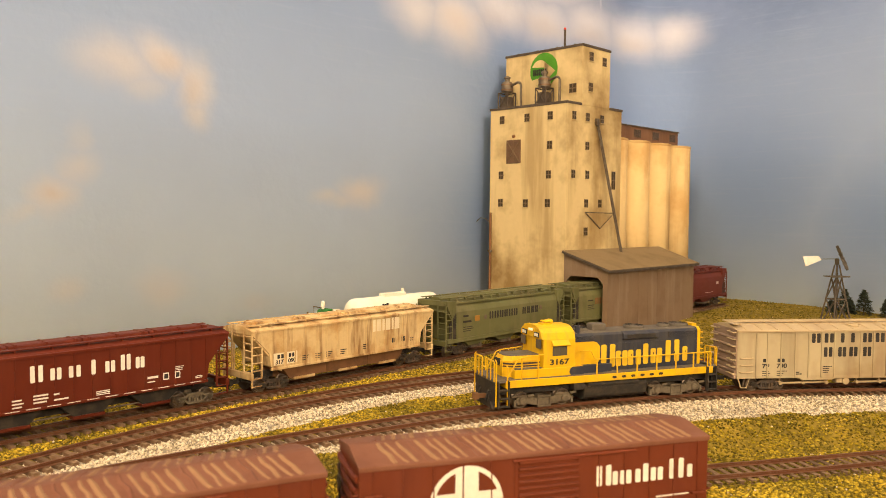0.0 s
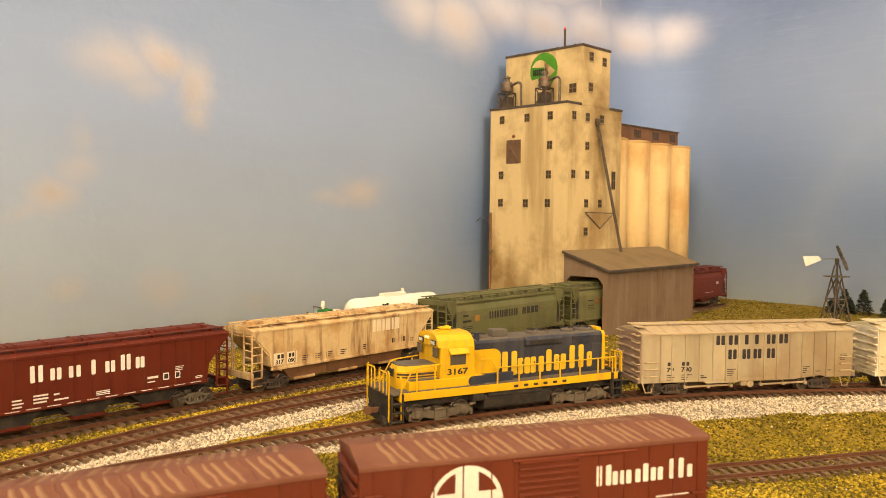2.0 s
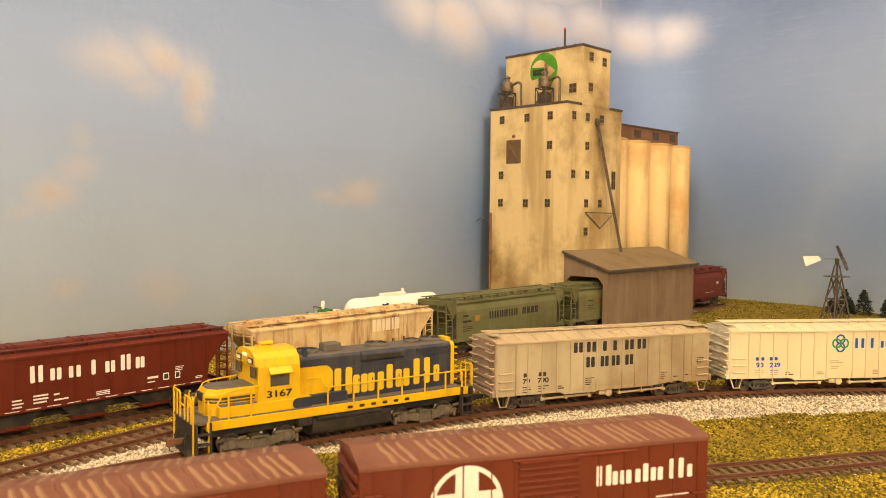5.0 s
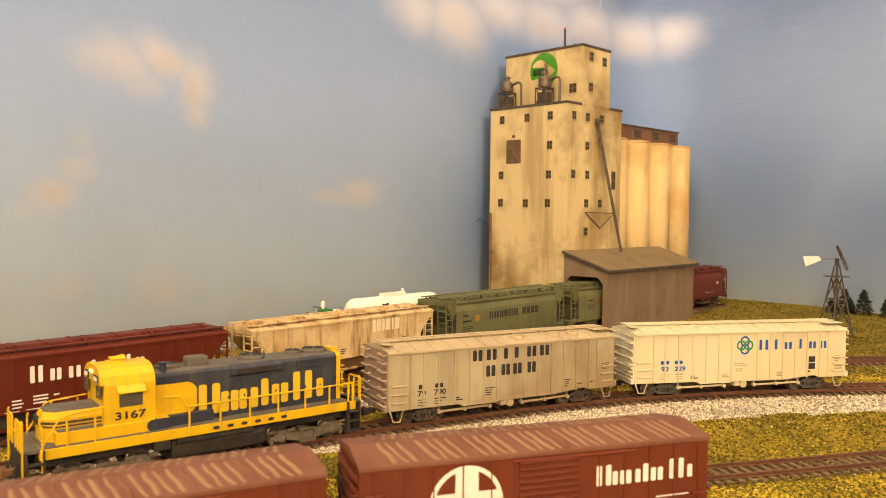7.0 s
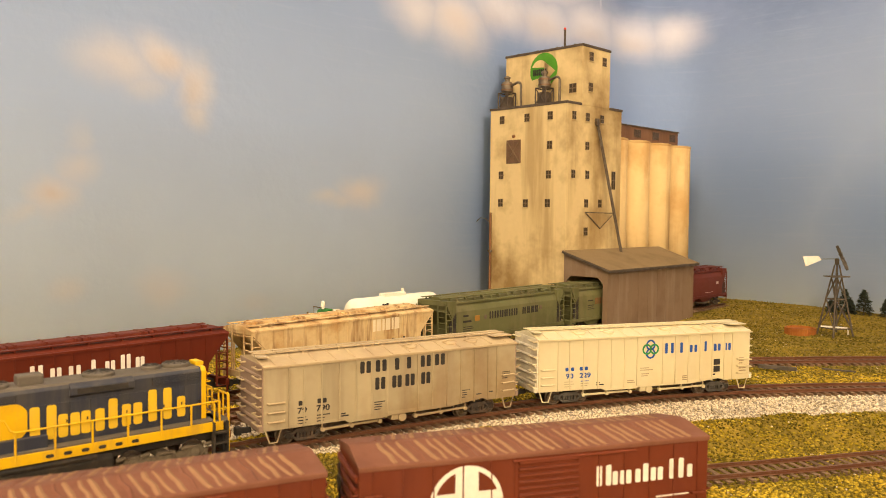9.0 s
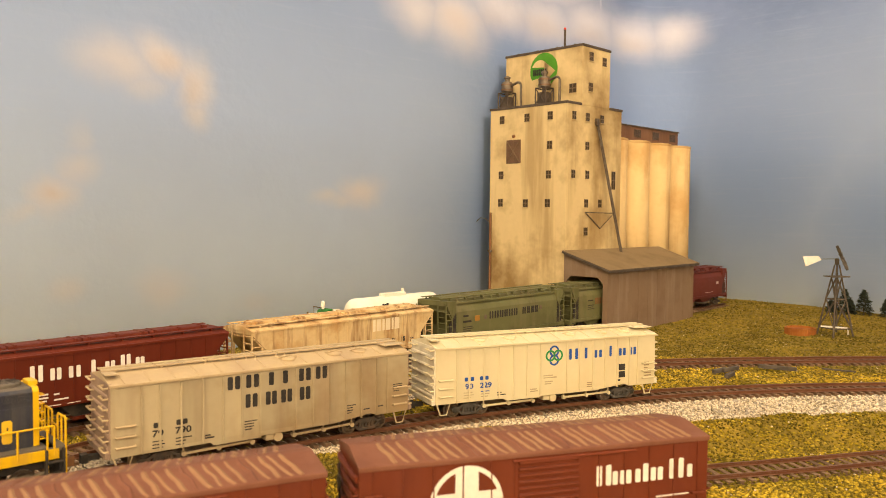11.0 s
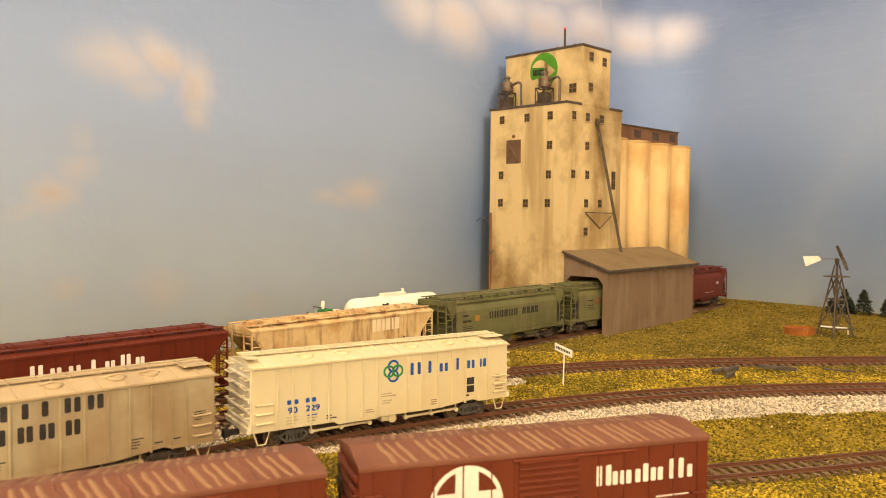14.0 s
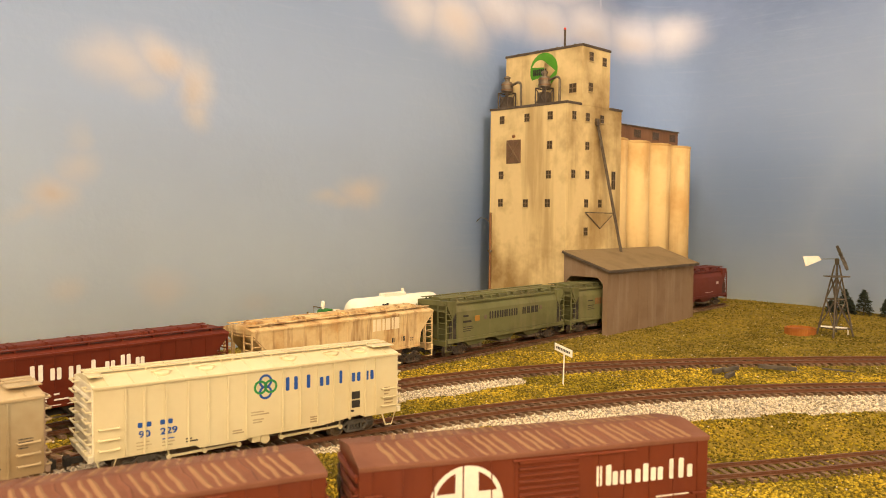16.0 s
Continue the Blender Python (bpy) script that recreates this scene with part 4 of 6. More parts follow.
    # large company lettering as plain bars
    shapes(root, YELLOW_MARK, -10.42, 23.4, 15.6, [(-6.8, 4.4, 1.0), (5.0, 14.4, 0.68), (14.9, 25.4, 0.68), (25.8, 32.8, 0.92), (33.4, 43.0, 0.68), (46.0, 57.6, 1.0), (58.0, 67.0, 0.66)], 4.2, "large yellow company lettering", 0.012)
    # handrails
    def rail(y, posts, z0=20.4, z1=30.5):
        for px in posts:
            bm = B()
            tube(bm, [(px, y, z0 - 3), (px, y, z1)], 0.55, 6)
            part("handrail_post", bm, YELLOW, root)
        bm = B()
        tube(bm, [(posts[0], y, z1)] + [(p, y, z1) for p in posts[1:]], 0.45, 6)
        part("handrail", bm, YELLOW, root)
    for s in (-1, 1):
        rail(s * 17.0, (-14, 2, 18, 34, 50, 65, 80))
        bm = B()
        tube(bm, [(-14, s * 17, 30.5), (-16, s * 17, 31.5), (-18, s * 15.8, 36), (-26, s * 15.8, 36.4)], 0.4, 6)
        part("handrail", bm, YELLOW, root)
        for xx in (-58, -70):
            bm = B()
            tube(bm, [(xx, s * 16.6, 19), (xx, s * 16.6, 34.5)], 0.5, 6)
            part("handrail_post", bm, YELLOW, root)
        bm = B()
        tube(bm, [(-80, s * 16.6, 22), (-73, s * 16.6, 33.5), (-70, s * 16.6, 34.5), (-54, s * 16.2, 35.8)], 0.42, 6)
        part("handrail", bm, YELLOW, root)
        for xx, z1 in ((-88.4, 33), (-80.4, 29), (84.8, 33), (77.0, 29)):
            bm = B()
            tube(bm, [(xx, s * 17.2, 4), (xx, s * 17.4, z1), (xx, s * 15.6, z1 + 1)], 0.5, 6)
            part("step_rail", bm, YELLOW, root)
    for e in (-1, 1):
        x = -88.8 if e < 0 else 85.4
        bm = B()
        for s in (-1, 1):
            tube(bm, [(x, s * 4, 20), (x, s * 4, 32), (x, s * 5, 33), (x, s * 14, 33), (x, s * 15, 32), (x, s * 15, 20)], 0.5, 6)
            tube(bm, [(x, s * 9.5, 20), (x, s * 9.5, 33)], 0.45, 6)
        tube(bm, [(x, -4, 27), (x, 4, 27)], 0.4, 6)
        part("end_railing", bm, YELLOW, root)
    # tanks
    bm = B()
    prism(bm, [(-14, 13.5), (14, 13.5), (15.2, 11), (14, 5.0), (10, 2.6), (-10, 2.6), (-14, 5.0), (-15.2, 11)], -22, 28, "x", 0.6)
    part("fuel_tank", bm, BLACK, root)
    bm = B()
    tube(bm, [(-20, -15.2, 13.4), (20, -15.2, 13.4)], 1.6, 12)
    part("air_reservoir", bm, BLACK, root)
    bm = B()
    box(bm, -31, -23, -16.4, -10, 10.5, 15.2, 0.4)
    part("battery_box", bm, BLACK, root)
    for x in (-52, 53):
        truck(root, x, LOCO_TRUCK, STEEL, 31.0, 5.6, True, True)
    return root


loco = build_loco()
MOVERS.append((loco, 110, 53))


# ---------------------------------------------------------------- standing cars on the spur
def roof_run(root, mat, L, z, y, n):
    for i in range(n):
        x0 = -L + i * 2 * L / n
        bm = B()
        box(bm, x0 + 0.3, x0 + 2 * L / n - 0.3, y - 1.7, y + 1.7, z, z + 0.7, 0.12)
        part("running_board", bm, mat, root)
        bm = B()
        box(bm, x0 + L / n - 0.5, x0 + L / n + 0.5, y - 1.5, y + 1.5, z - 2.2, z)
        part("running_board_bracket", bm, mat, root)


def end_cage(root, mat, L, W, e, zt, inset):
    """Ladders, corner posts and the slope sheet's open end."""
    x = e * (L - 0.7)
    for s in (-1, 1):
        bm = B()
        for xx in (x, x - e * 8):
            box(bm, xx - 0.55, xx + 0.55, s * (W - 0.8) - 0.55, s * (W - 0.8) + 0.55, 5.5 if xx == x else 12, zt, 0.1)
        part("corner_post", bm, mat, root)
        for z in (6.2, 11.5, 17, 22.5, 28, 33.5, 39):
            bm = B()
            tube(bm, [(x, s * (W - 0.5), z), (x - e * 8, s * (W - 0.5), z)], 0.45, 6)
            part("ladder_rung", bm, mat, root)
        for z in (16, 21, 26, 31, 36, 41):
            bm = B()
            tube(bm, [(x, s * (W - 1), z), (x, s * (W - 10), z)], 0.45, 6)
            part("ladder_rung", bm, mat, root)
        bm = B()
        box(bm, x - 0.5, x + 0.5, s * (W - 10.5) - 0.5, s * (W - 10.5) + 0.5, 12, zt, 0.1)
        part("corner_post", bm, mat, root)
    bm = B()
    box(bm, x - 1.2, x + 1.2, -W, W, 11, 15.5, 0.3)
    part("end_sill", bm, mat, root)
    bm = B()
    prism(bm, [(e * (L - inset - 12), 14), (e * (L - inset - 12), 16), (e * (L - 2), zt - 3), (e * (L - 2), zt - 4.6)], -W + 1.2, W - 1.2, "y")
    part("slope_sheet", bm, mat, root)
    bm = B()
    box(bm, min(e * (L - 28), e * (L - 1)), max(e * (L - 28), e * (L - 1)), -3, 3, 8, 13.5, 0.3)
    part("draft_sill", bm, BLACK, root)


def bay_hopper(root, paint, under, truck_mat, posts, marks, zt=45.6, patch=False):
    """Three-bay covered hopper with sloped ends."""
    L, W = 91.0, 18.0
    side = [(-L + 20, 16.5), (-L + 16, 18.5), (-L + 14.5, 28), (-L + 0.5, zt - 2), (-L + 0.5, zt), (L - 0.5, zt), (L - 0.5, zt - 2), (L - 14.5, 28), (L - 16, 18.5), (L - 20, 16.5)]
    bm = B()
    prism(bm, side, -W, W, "y", 0.25)
    part("body", bm, paint, root)
    for s in (-1, 1):
        bm = B()
        box(bm, -L + 16, L - 16, s * W - 0.7, s * W + 0.9, 15.6, 17.4, 0.2)
        part("side_sill", bm, paint, root)
        bm = B()
        box(bm, -L, L, s * W - 0.7, s * W + 0.9, zt - 0.8, zt + 0.8, 0.25)
        part("eave_rail", bm, paint, root)
        n = posts[0]
        for i in range(n):
            x = -L + 17 + i * (2 * L - 34) / (n - 1)
            bm = B()
            box(bm, x - posts[1], x + posts[1], s * W - 0.5, s * W + posts[2], 17.2, zt - 0.6, min(0.2, posts[2] * 0.5))
            part("side_post", bm, paint, root)
    bm = B()
    prism(bm, [(-W, zt), (-W + 1, zt + 1.2), (-7.5, zt + 3.4), (7.5, zt + 3.4), (W - 1, zt + 1.2), (W, zt)], -L, L, "x", 0.2)
    part("roof", bm, paint, root)
    for i in range(4):
        x0 = -L + 8 + i * (2 * L - 16) / 4
        bm = B()
        prism(bm, [(-5.6, zt + 3), (-5.2, zt + 4.7), (-3.2, zt + 5.2), (3.2, zt + 5.2), (5.2, zt + 4.7), (5.6, zt + 3)], x0 + 0.6, x0 + (2 * L - 16) / 4 - 0.6, "x", 0.2)
        h = part("trough_hatch", bm, paint, root)
        for k in (0.1, 0.5, 0.9):
            bm = B()
            x = x0 + k * (2 * L - 16) / 4
            box(bm, x - 0.7, x + 0.7, -6.4, 6.4, zt + 3.4, zt + 5.6, 0.2)
            part("hatch_clamp", bm, paint, h)
    for s in (-1, 1):
        roof_run(root, paint, L, zt + 3.4, s * 12.0, 9)
    for e in (-1, 1):
        end_cage(root, paint, L, W, e, zt, 14)
        coupler(root, e * (L - 1), e, BLACK)
    for x in (-42, 0, 42):
        bm = B()
        b = [(x - 20, 16.8), (x + 20, 16.8), (x + 8, 6.5), (x - 8, 6.5)] if not patch else [(x - 20.9, 16.8), (x + 20.9, 16.8), (x + 20.9 - 8 * (x > 0), 6.5), (x - 20.9 + 8 * (x < 0), 6.5)]
        prism(bm, b, -12.5, 12.5, "y", 0.3)
        h = part("hopper_bay", bm, under, root)
        bm = B()
        box(bm, x - 9.5, x + 9.5, -13.5, 13.5, 5.2, 7.2, 0.3)
        part("outlet_gate", bm, paint, h)
    bm = B()
    box(bm, -L + 20, L - 20, -2.5, 2.5, 7.5, 16.5, 0.3)
    part("centre_sill", bm, under, root)
    bm = B()
    tube(bm, [(-60, -11, 8.2), (60, -11, 8.2)], 0.5, 6)
    part("brake_pipe", bm, UNDER, root)
    for x in (-69, 69):
        truck(root, x, truck_mat, STEEL)
    marks(root, -W - 0.1)


def marks_red(root, y):
    y -= 0.3
    # spaced company lettering as plain bars; the car's middle stands at 322.5 along the spur
    shapes(root, WHITE_MARK, y, 31.4, 9.4, [(-34.5, -27.8, 1.0), (-23.8, -17.8, 0.72), (-13.6, -7.0, 0.72), (-1.9, 2.7, 0.92), (7.4, 13.2, 0.72), (16.8, 22.8, 1.0), (26.1, 31.6, 0.72)], 2.4, "white company lettering")
    spans(root, WHITE_MARK, y, 21.5, 4.4, [(43.5, 48), (51.5, 55.6)], "data_stencil", r=0.3)
    spans(root, BLACK_MARK, y - 0.1, 22.2, 3.0, [(44.2, 47.3), (52.2, 54.9)], "data_stencil", r=0.3)
    lines_of(root, WHITE_MARK, y, -44, 22.4, (5, 6, 5), 0.8, 1.9)
    lines_of(root, WHITE_MARK, y, -33, 23.4, (8, 8, 7), 0.9, 1.9)
    lines_of(root, WHITE_MARK, y, -22, 22.8, (3,), 0.9, 1.9)
    lines_of(root, WHITE_MARK, y, -22, 19.6, (8,), 0.9, 1.9)
    lines_of(root, WHITE_MARK, y, 2, 20.6, (8, 8, 8), 0.5, 1.0)
    lines_of(root, WHITE_MARK, y, 33.5, 23.6, (7,), 1.3, 1.9)
    lines_of(root, WHITE_MARK, y, 33.5, 21.2, (5,), 0.7, 1.9)
    lines_of(root, WHITE_MARK, y, 52, 28.5, (6, 5, 5), 0.4, 1.0)
    lines_of(root, WHITE_MARK, y, 66, 20.4, (5, 5), 0.5, 1.0)
    # row of short pale flecks along the lower sill
    for i in range(13):
        lines_of(root, WHITE_MARK, y - 0.9, -70 + i * 11, 17.0, (7.5,), 0.35, 1.0, "worn_sill_edge")


def marks_tan(root, y):
    bm = B()
    for i, x in enumerate((20.5, 30.8, 41.1)):
        slab(bm, x + 0.8, x + 9.4, 33.2, 42.6, y, 0.2, 0.08)
    part("repainted_panel", bm, TAN_PATCH, root)
    bm = B()
    slab(bm, -73, -63.4, 19.0, 27.5, y, 0.2, 0.08)
    slab(bm, -61.6, -52.5, 19.0, 27.5, y, 0.2, 0.08)
    part("repainted_panel", bm, TAN_PATCH, root)
    spans(root, BLACK_MARK, y - 0.1, 23.6, 2.8, [(-70, -67.6), (-66.8, -64.4), (-60.2, -57.8), (-57.2, -55.2)])
    word(root, "number", "317", BLACK_MARK, y - 0.1, -71.4, 19.8, 2.8, 1.15)
    word(root, "number", "090", BLACK_MARK, y - 0.1, -60.6, 19.8, 2.8, 1.15)
    for x in (-48, -36, -26, -12):
        lines_of(root, BLACK_MARK, y, x, 22.6, (6, 5, 4), 0.6, 1.5)
    lines_of(root, BLACK_MARK, y, 11, 23.8, (5, 5, 4), 0.7, 1.5)
    spans(root, BLACK_MARK, y, 22.2, 3.8, [(42, 46), (53, 57)], "data_stencil", r=0.3)
    lines_of(root, BLACK_MARK, y, 63, 23.2, (4, 3), 1.0, 1.8)


def curved_hopper(root, paint, under, truck_mat, marks):
    """Cylinder-sided covered hopper."""
    L, W = 92.0, 18.6
    half = [(-W + 1.2, 14), (-W, 17), (-W, 34), (-W + 0.6, 40), (-W + 2.6, 44.5), (-W + 5.4, 47.6), (-9, 50.0), (-5, 50.8)]
    sec = half + [(-y, z) for y, z in half[::-1]]
    bm = B()
    prism(bm, sec, -L + 14, L - 14, "x", 0.2)
    part("body", bm, paint, root, smooth=False)
    for e in (-1, 1):
        bm = B()
        prism(bm, [(e * (L - 14), 14), (e * (L - 14), 50.2), (e * (L - 2), 50.2), (e * (L - 2), 46), (e * (L - 13), 28)], -W + 0.4, W - 0.4, "y", 0.2)
        part("end_slope", bm, paint, root)
        for s in (-1, 1):
            bm = B()
            prism(bm, [(e * (L - 13.8), 16), (e * (L - 13.8), 40), (e * (L - 9), 34), (e * (L - 5), 30), (e * (L - 5), 16)], s * (W - 0.7) - 0.3, s * (W - 0.7) + 0.3, "y")
            part("end_gusset", bm, under, root)
        end_cage(root, paint, L, W, e, 46, 12)
        coupler(root, e * (L - 1), e, BLACK)
    for s in (-1, 1):
        bm = B()
        box(bm, -L + 2, L - 2, s * (W - 0.3) - 0.7, s * (W - 0.3) + 0.7, 13.0, 16.4, 0.2)
        part("side_sill", bm, paint, root)
        bm = B()
        box(bm, -L + 1, L - 1, s * 15.4 - 1.0, s * 15.4 + 0.8, 46.6, 48.6, 0.3)
        part("roof_rail", bm, paint, root)
        for i in range(15):
            x = -L + 8 + i * (2 * L - 16) / 14
            bm = B()
            tube(bm, [(x, s * 15.8, 47.8), (x, s * 12.6, 52.2), (x, s * 9.6, 52.2)], 0.55, 6)
            part("walk_bracket", bm, paint, root)
        roof_run(root, paint, L, 52.2, s * 11.2, 8)
    bm = B()
    prism(bm, [(-5.4, 50), (-5, 52.2), (-3, 53.2), (3, 53.2), (5, 52.2), (5.4, 50)], -L + 6, L - 6, "x", 0.2)
    part("trough_hatch", bm, paint, root)
    for x in (-44, 0, 44):
        bm = B()
        prism(bm, [(x - 21, 14.5), (x + 21, 14.5), (x + 8, 6.5), (x - 8, 6.5)], -12, 12, "y", 0.3)
        h = part("hopper_bay", bm, paint, root)
        bm = B()
        box(bm, x - 8, x + 8, -13.5, 13.5, 5.0, 7.2, 0.3)
        lathe(bm, [(1.8, -15), (1.8, -13)], "y", 10, (x + 4, 0, 6.5))
        part("outlet_gate", bm, UNDER, h)
    for x in (-70, 70):
        truck(root, x, truck_mat, STEEL)
    marks(root, -W - 0.05)


def marks_green(root, y):
    # the car's middle stands at 76.5 along the spur
    shapes(root, BLACK_MARK, y, 30.2, 6.8, [(-32, -26.6, 1), (-24.4, -18.6, 1), (-16.6, -11.4, 1), (-9.6, -4.6, 1), (-2.6, 3.2, 1), (5.2, 10.6, 1), (19.0, 24.2, 1), (26.4, 31.0, 1), (33.4, 38.0, 1), (39.6, 44.4, 1)], 2.0, "dark company lettering in block capitals")
    for x in (-38, 49):
        bm = B()
        lathe(bm, [(2.2, y - 0.2), (2.2, y)], "y", 16, (x, 0, 32.5 if x < 0 else 34.5))
        part("round_stencil", bm, UNDER, root)
    bm = B()
    slab(bm, -53, -46.5, 30.0, 35.0, y, 0.3)
    part("orange_stencil", bm, ORANGE_MARK, root)
    lines_of(root, BLACK_MARK, y, -69, 35.0, (7,), 1.6, 1.0)
    lines_of(root, BLACK_MARK, y, -69, 29.8, (11,), 1.8, 1.0)
    lines_of(root, BLACK_MARK, y, -69, 25.5, (13, 14, 10), 0.7, 1.8)


def marks_dark(root, y):
    lines_of(root, BLACK_MARK, y, -62, 34.0, (10,), 1.2, 1.0)
    lines_of(root, BLACK_MARK, y, -62, 29.0, (12, 10, 12), 0.7, 2.0)
    shapes(root, RUST, y, 30.0, 7.0, [(-48, -43.4, 1), (-41.8, -37.0, 1), (-35.2, -30.8, 1), (-29.2, -24.2, 1), (-22.4, -17.4, 1), (-15.6, -10.4, 1)], 1.9, label="dark company lettering in block capitals")


def marks_maroon(root, y):
    lines_of(root, WHITE_MARK, y, 60, 33.0, (7, 7, 6), 0.5, 1.2)
    lines_of(root, WHITE_MARK, y, 30, 20.0, (20,), 0.4, 1.2)


def on_spur(name, s, label, rise=0):
    x, y, a = SPUR.chord(s, 69)
    return thing(name, at(x, y, rise, a), label, "freight car", "cars standing on the spur")


red_hopper = on_spur("covered_hopper", -322.5, "oxide-red three-bay covered hopper with white lettering on the spur")
bay_hopper(red_hopper, HOP_RED, BLACK, LOCO_TRUCK, (15, 0.3, 0.25), marks_red, 46.0)
tan_hopper = on_spur("covered_hopper", -122.5, "rust-streaked tan three-bay covered hopper with repainted panels")
bay_hopper(tan_hopper, HOP_TAN, RUST, TRUCK_DARK, (16, 0.45, 0.7), marks_tan, 44.2, True)
green_hopper = on_spur("covered_hopper", 76.5, "grey-green curved-side covered hopper with dark lettering on the spur")
curved_hopper(green_hopper, HOP_GREEN, BLACK, TRUCK_DARK, marks_green)
dark_hopper = on_spur("covered_hopper", 273, "olive curved-side covered hopper standing half inside the loading shed")
curved_hopper(dark_hopper, HOP_GREEN, BLACK, TRUCK_DARK, marks_dark)
maroon_hopper = on_spur("covered_hopper", 448, "maroon curved-side covered hopper beyond the loading shed", 6.0)
curved_hopper(maroon_hopper, HOP_OXIDE, BLACK, TRUCK_DARK, marks_maroon)


# ---------------------------------------------------------------- boxcars in front
def boxcar(m, label, lettered):
    root = thing("boxcar", m, label, "freight car", "boxcars on the front track")
    L, W, zt = 72.0, 18.2, 52.0
    bm = B()
    box(bm, -L, L, -W, W, 8, zt - 0.4, 0.4)
    part("body", bm, BOX_RED, root)
    for s in (-1, 1):
        for i in range(13):
            x = -L + 5 + i * (2 * L - 10) / 12
            if abs(x) < 15:
                continue
            bm = B()
            box(bm, x - 0.25, x + 0.25, s * W - 0.4, s * W + 0.18, 9, zt - 1.6)
            part("panel_seam", bm, BOX_RED, root)
        bm = B()
        box(bm, -L - 0.3, L + 0.3, s * W - 0.6, s * W + 0.7, zt - 1.4, zt + 0.2, 0.2)
        part("eave_rail", bm, BOX_ROOF, root)
        # sliding door with stacked ribs
        bm = B()
        box(bm, -13.2, 14.6, s * W - 0.4, s * W + 0.9, 9.5, zt - 2.2, 0.2)
        d = part("sliding_door", bm, BOX_RED, root)
        for k in range(16):
            z = 12 + k * 2.45
            bm = B()
            tube(bm, [(-11.6, s * (W + 0.9), z), (13.0, s * (W + 0.9), z)], 0.7, 6)
            part("door_rib", bm, BOX_RED, d)
        bm = B()
        tube(bm, [(-14, s * (W + 1.0), zt - 2.4), (38, s * (W + 1.0), zt - 2.4)], 0.6, 6)
        part("door_track", bm, BOX_RED, root)
        for e in (-1, 1):
            rungs(root, BOX_RED, s * W, e * (L - 1.5), e * (L - 8), (12, 18, 24, 30) if e * s < 0 else (12, 18, 24, 30, 36, 42), s * 1.5, 0.4)
            stirrup(root, BOX_RED, e * (L - 5), s * (W - 0.5))
    # roof: raised cross ribs between shallow panels
    bm = B()
    prism(bm, [(-W - 0.5, zt - 0.4), (-W - 0.5, zt + 0.4), (-1.5, zt + 3.4), (1.5, zt + 3.4), (W + 0.5, zt + 0.4), (W + 0.5, zt - 0.4)], -L - 0.4, L + 0.4, "x", 0.25)
    part("roof", bm, BOX_ROOF, root)
    n = 33
    for i in range(n):
        x = -L + 12 + i * (2 * L - 22) / (n - 1)
        for s in (-1, 1):
            bm = B()
            big = (1.7, 1.1, 1.5, 1.2)[i % 4]
            w = (0.4, -0.5, 0.1, 0.6, -0.3)[i % 5]
            tube(bm, [(x - 2.0 + w, s * 1.6, zt + 3.38 - big * 0.8), (x - 1.2, s * 6.0, zt + 2.61 - big * 0.75), (x + 0.3 + w, s * 11.0, zt + 1.74 - big * 0.75), (x + 1.0, s * (W - 3.0), zt + 1.01 - big * 0.75), (x + 1.8 - w, s * (W - 0.6), zt + 0.59 - big * 0.8)], big, 8)
            part("roof_rib", bm, BOX_STREAK if (i * 7 + (s > 0)) % 5 != 1 else BOX_ROOF, root)
    # corrugated ends
    for e in (-1, 1):
        for k in range(9):
            bm = B()
            z = 12 + k * 4.4
            tube(bm, [(e * L, -W + 2, z), (e * (L + 0.6), -W + 5, z), (e * (L + 0.6), W - 5, z), (e * L, W - 2, z)], 1.3, 8)
            part("end_rib", bm, BOX_RED, root)
        end_rungs(root, BOX_RED, e * L, -W + 1.2, -W + 8, (12, 18, 24, 30, 36, 42), e * 2.0, 0.4)
        coupler(root, e * L, e, BLACK)
        bm = B()
        tube(bm, [(e * (L + 2.4), 6, 30), (e * (L + 2.4), 6, 47)], 0.4, 6)
        lathe(bm, [(3.0, e * (L + 2.2)), (3.0, e * (L + 2.8))], "x", 14, (0, 6, 40))
        part("brake_wheel", bm, BLACK, root)
    bm = B()
    box(bm, -L + 2, L - 2, -3, 3, 6, 9, 0.3)
    part("centre_sill", bm, BLACK, root)
    for x in (-50, 50):
        truck(root, x, TRUCK_DARK, STEEL)
    y = -W - 0.1
    if lettered:
        # round white cross emblem: disc with four red quarters left open
        bm = B()
        cx, cz, R = -32.0, 35.2, 14.3
        lathe(bm, [(R, y - 0.15), (R, y + 0.1)], "y", 40, (cx, 0, cz))
        part("emblem_disc", bm, WHITE_MARK, root, "white round cross emblem")
        for sx in (-1, 1):
            for sz in (-1, 1):
                b2 = B()
                rr = R - 1.7
                ol = [(cx + sx * 4.6, cz + sz * 4.6)] + [(cx + sx * rr * math.cos(radians(a)), cz + sz * rr * math.sin(radians(a))) for a in np.linspace(21, 69, 9)]
                prism(b2, ol, y - 0.4, y, "y")
                part("emblem_quarter", b2, BOX_RED, root)
        shapes(root, WHITE_MARK, y, 36.4, 8.0, [(21.2, 27.6, 1.0), (28.2, 33.8, 0.66), (34.2, 40.6, 0.66), (41.0, 44.9, 0.9), (45.3, 50.8, 0.66), (53.8, 60.4, 1.0), (60.9, 65.8, 0.64)], 2.3, "white company lettering")
        lines_of(root, WHITE_MARK, y - 1.5, -9, 31.5, (12,), 0.6, 1.2)
        lines_of(root, WHITE_MARK, y, 48, 29.5, (15,), 0.5, 1.6)
    return root


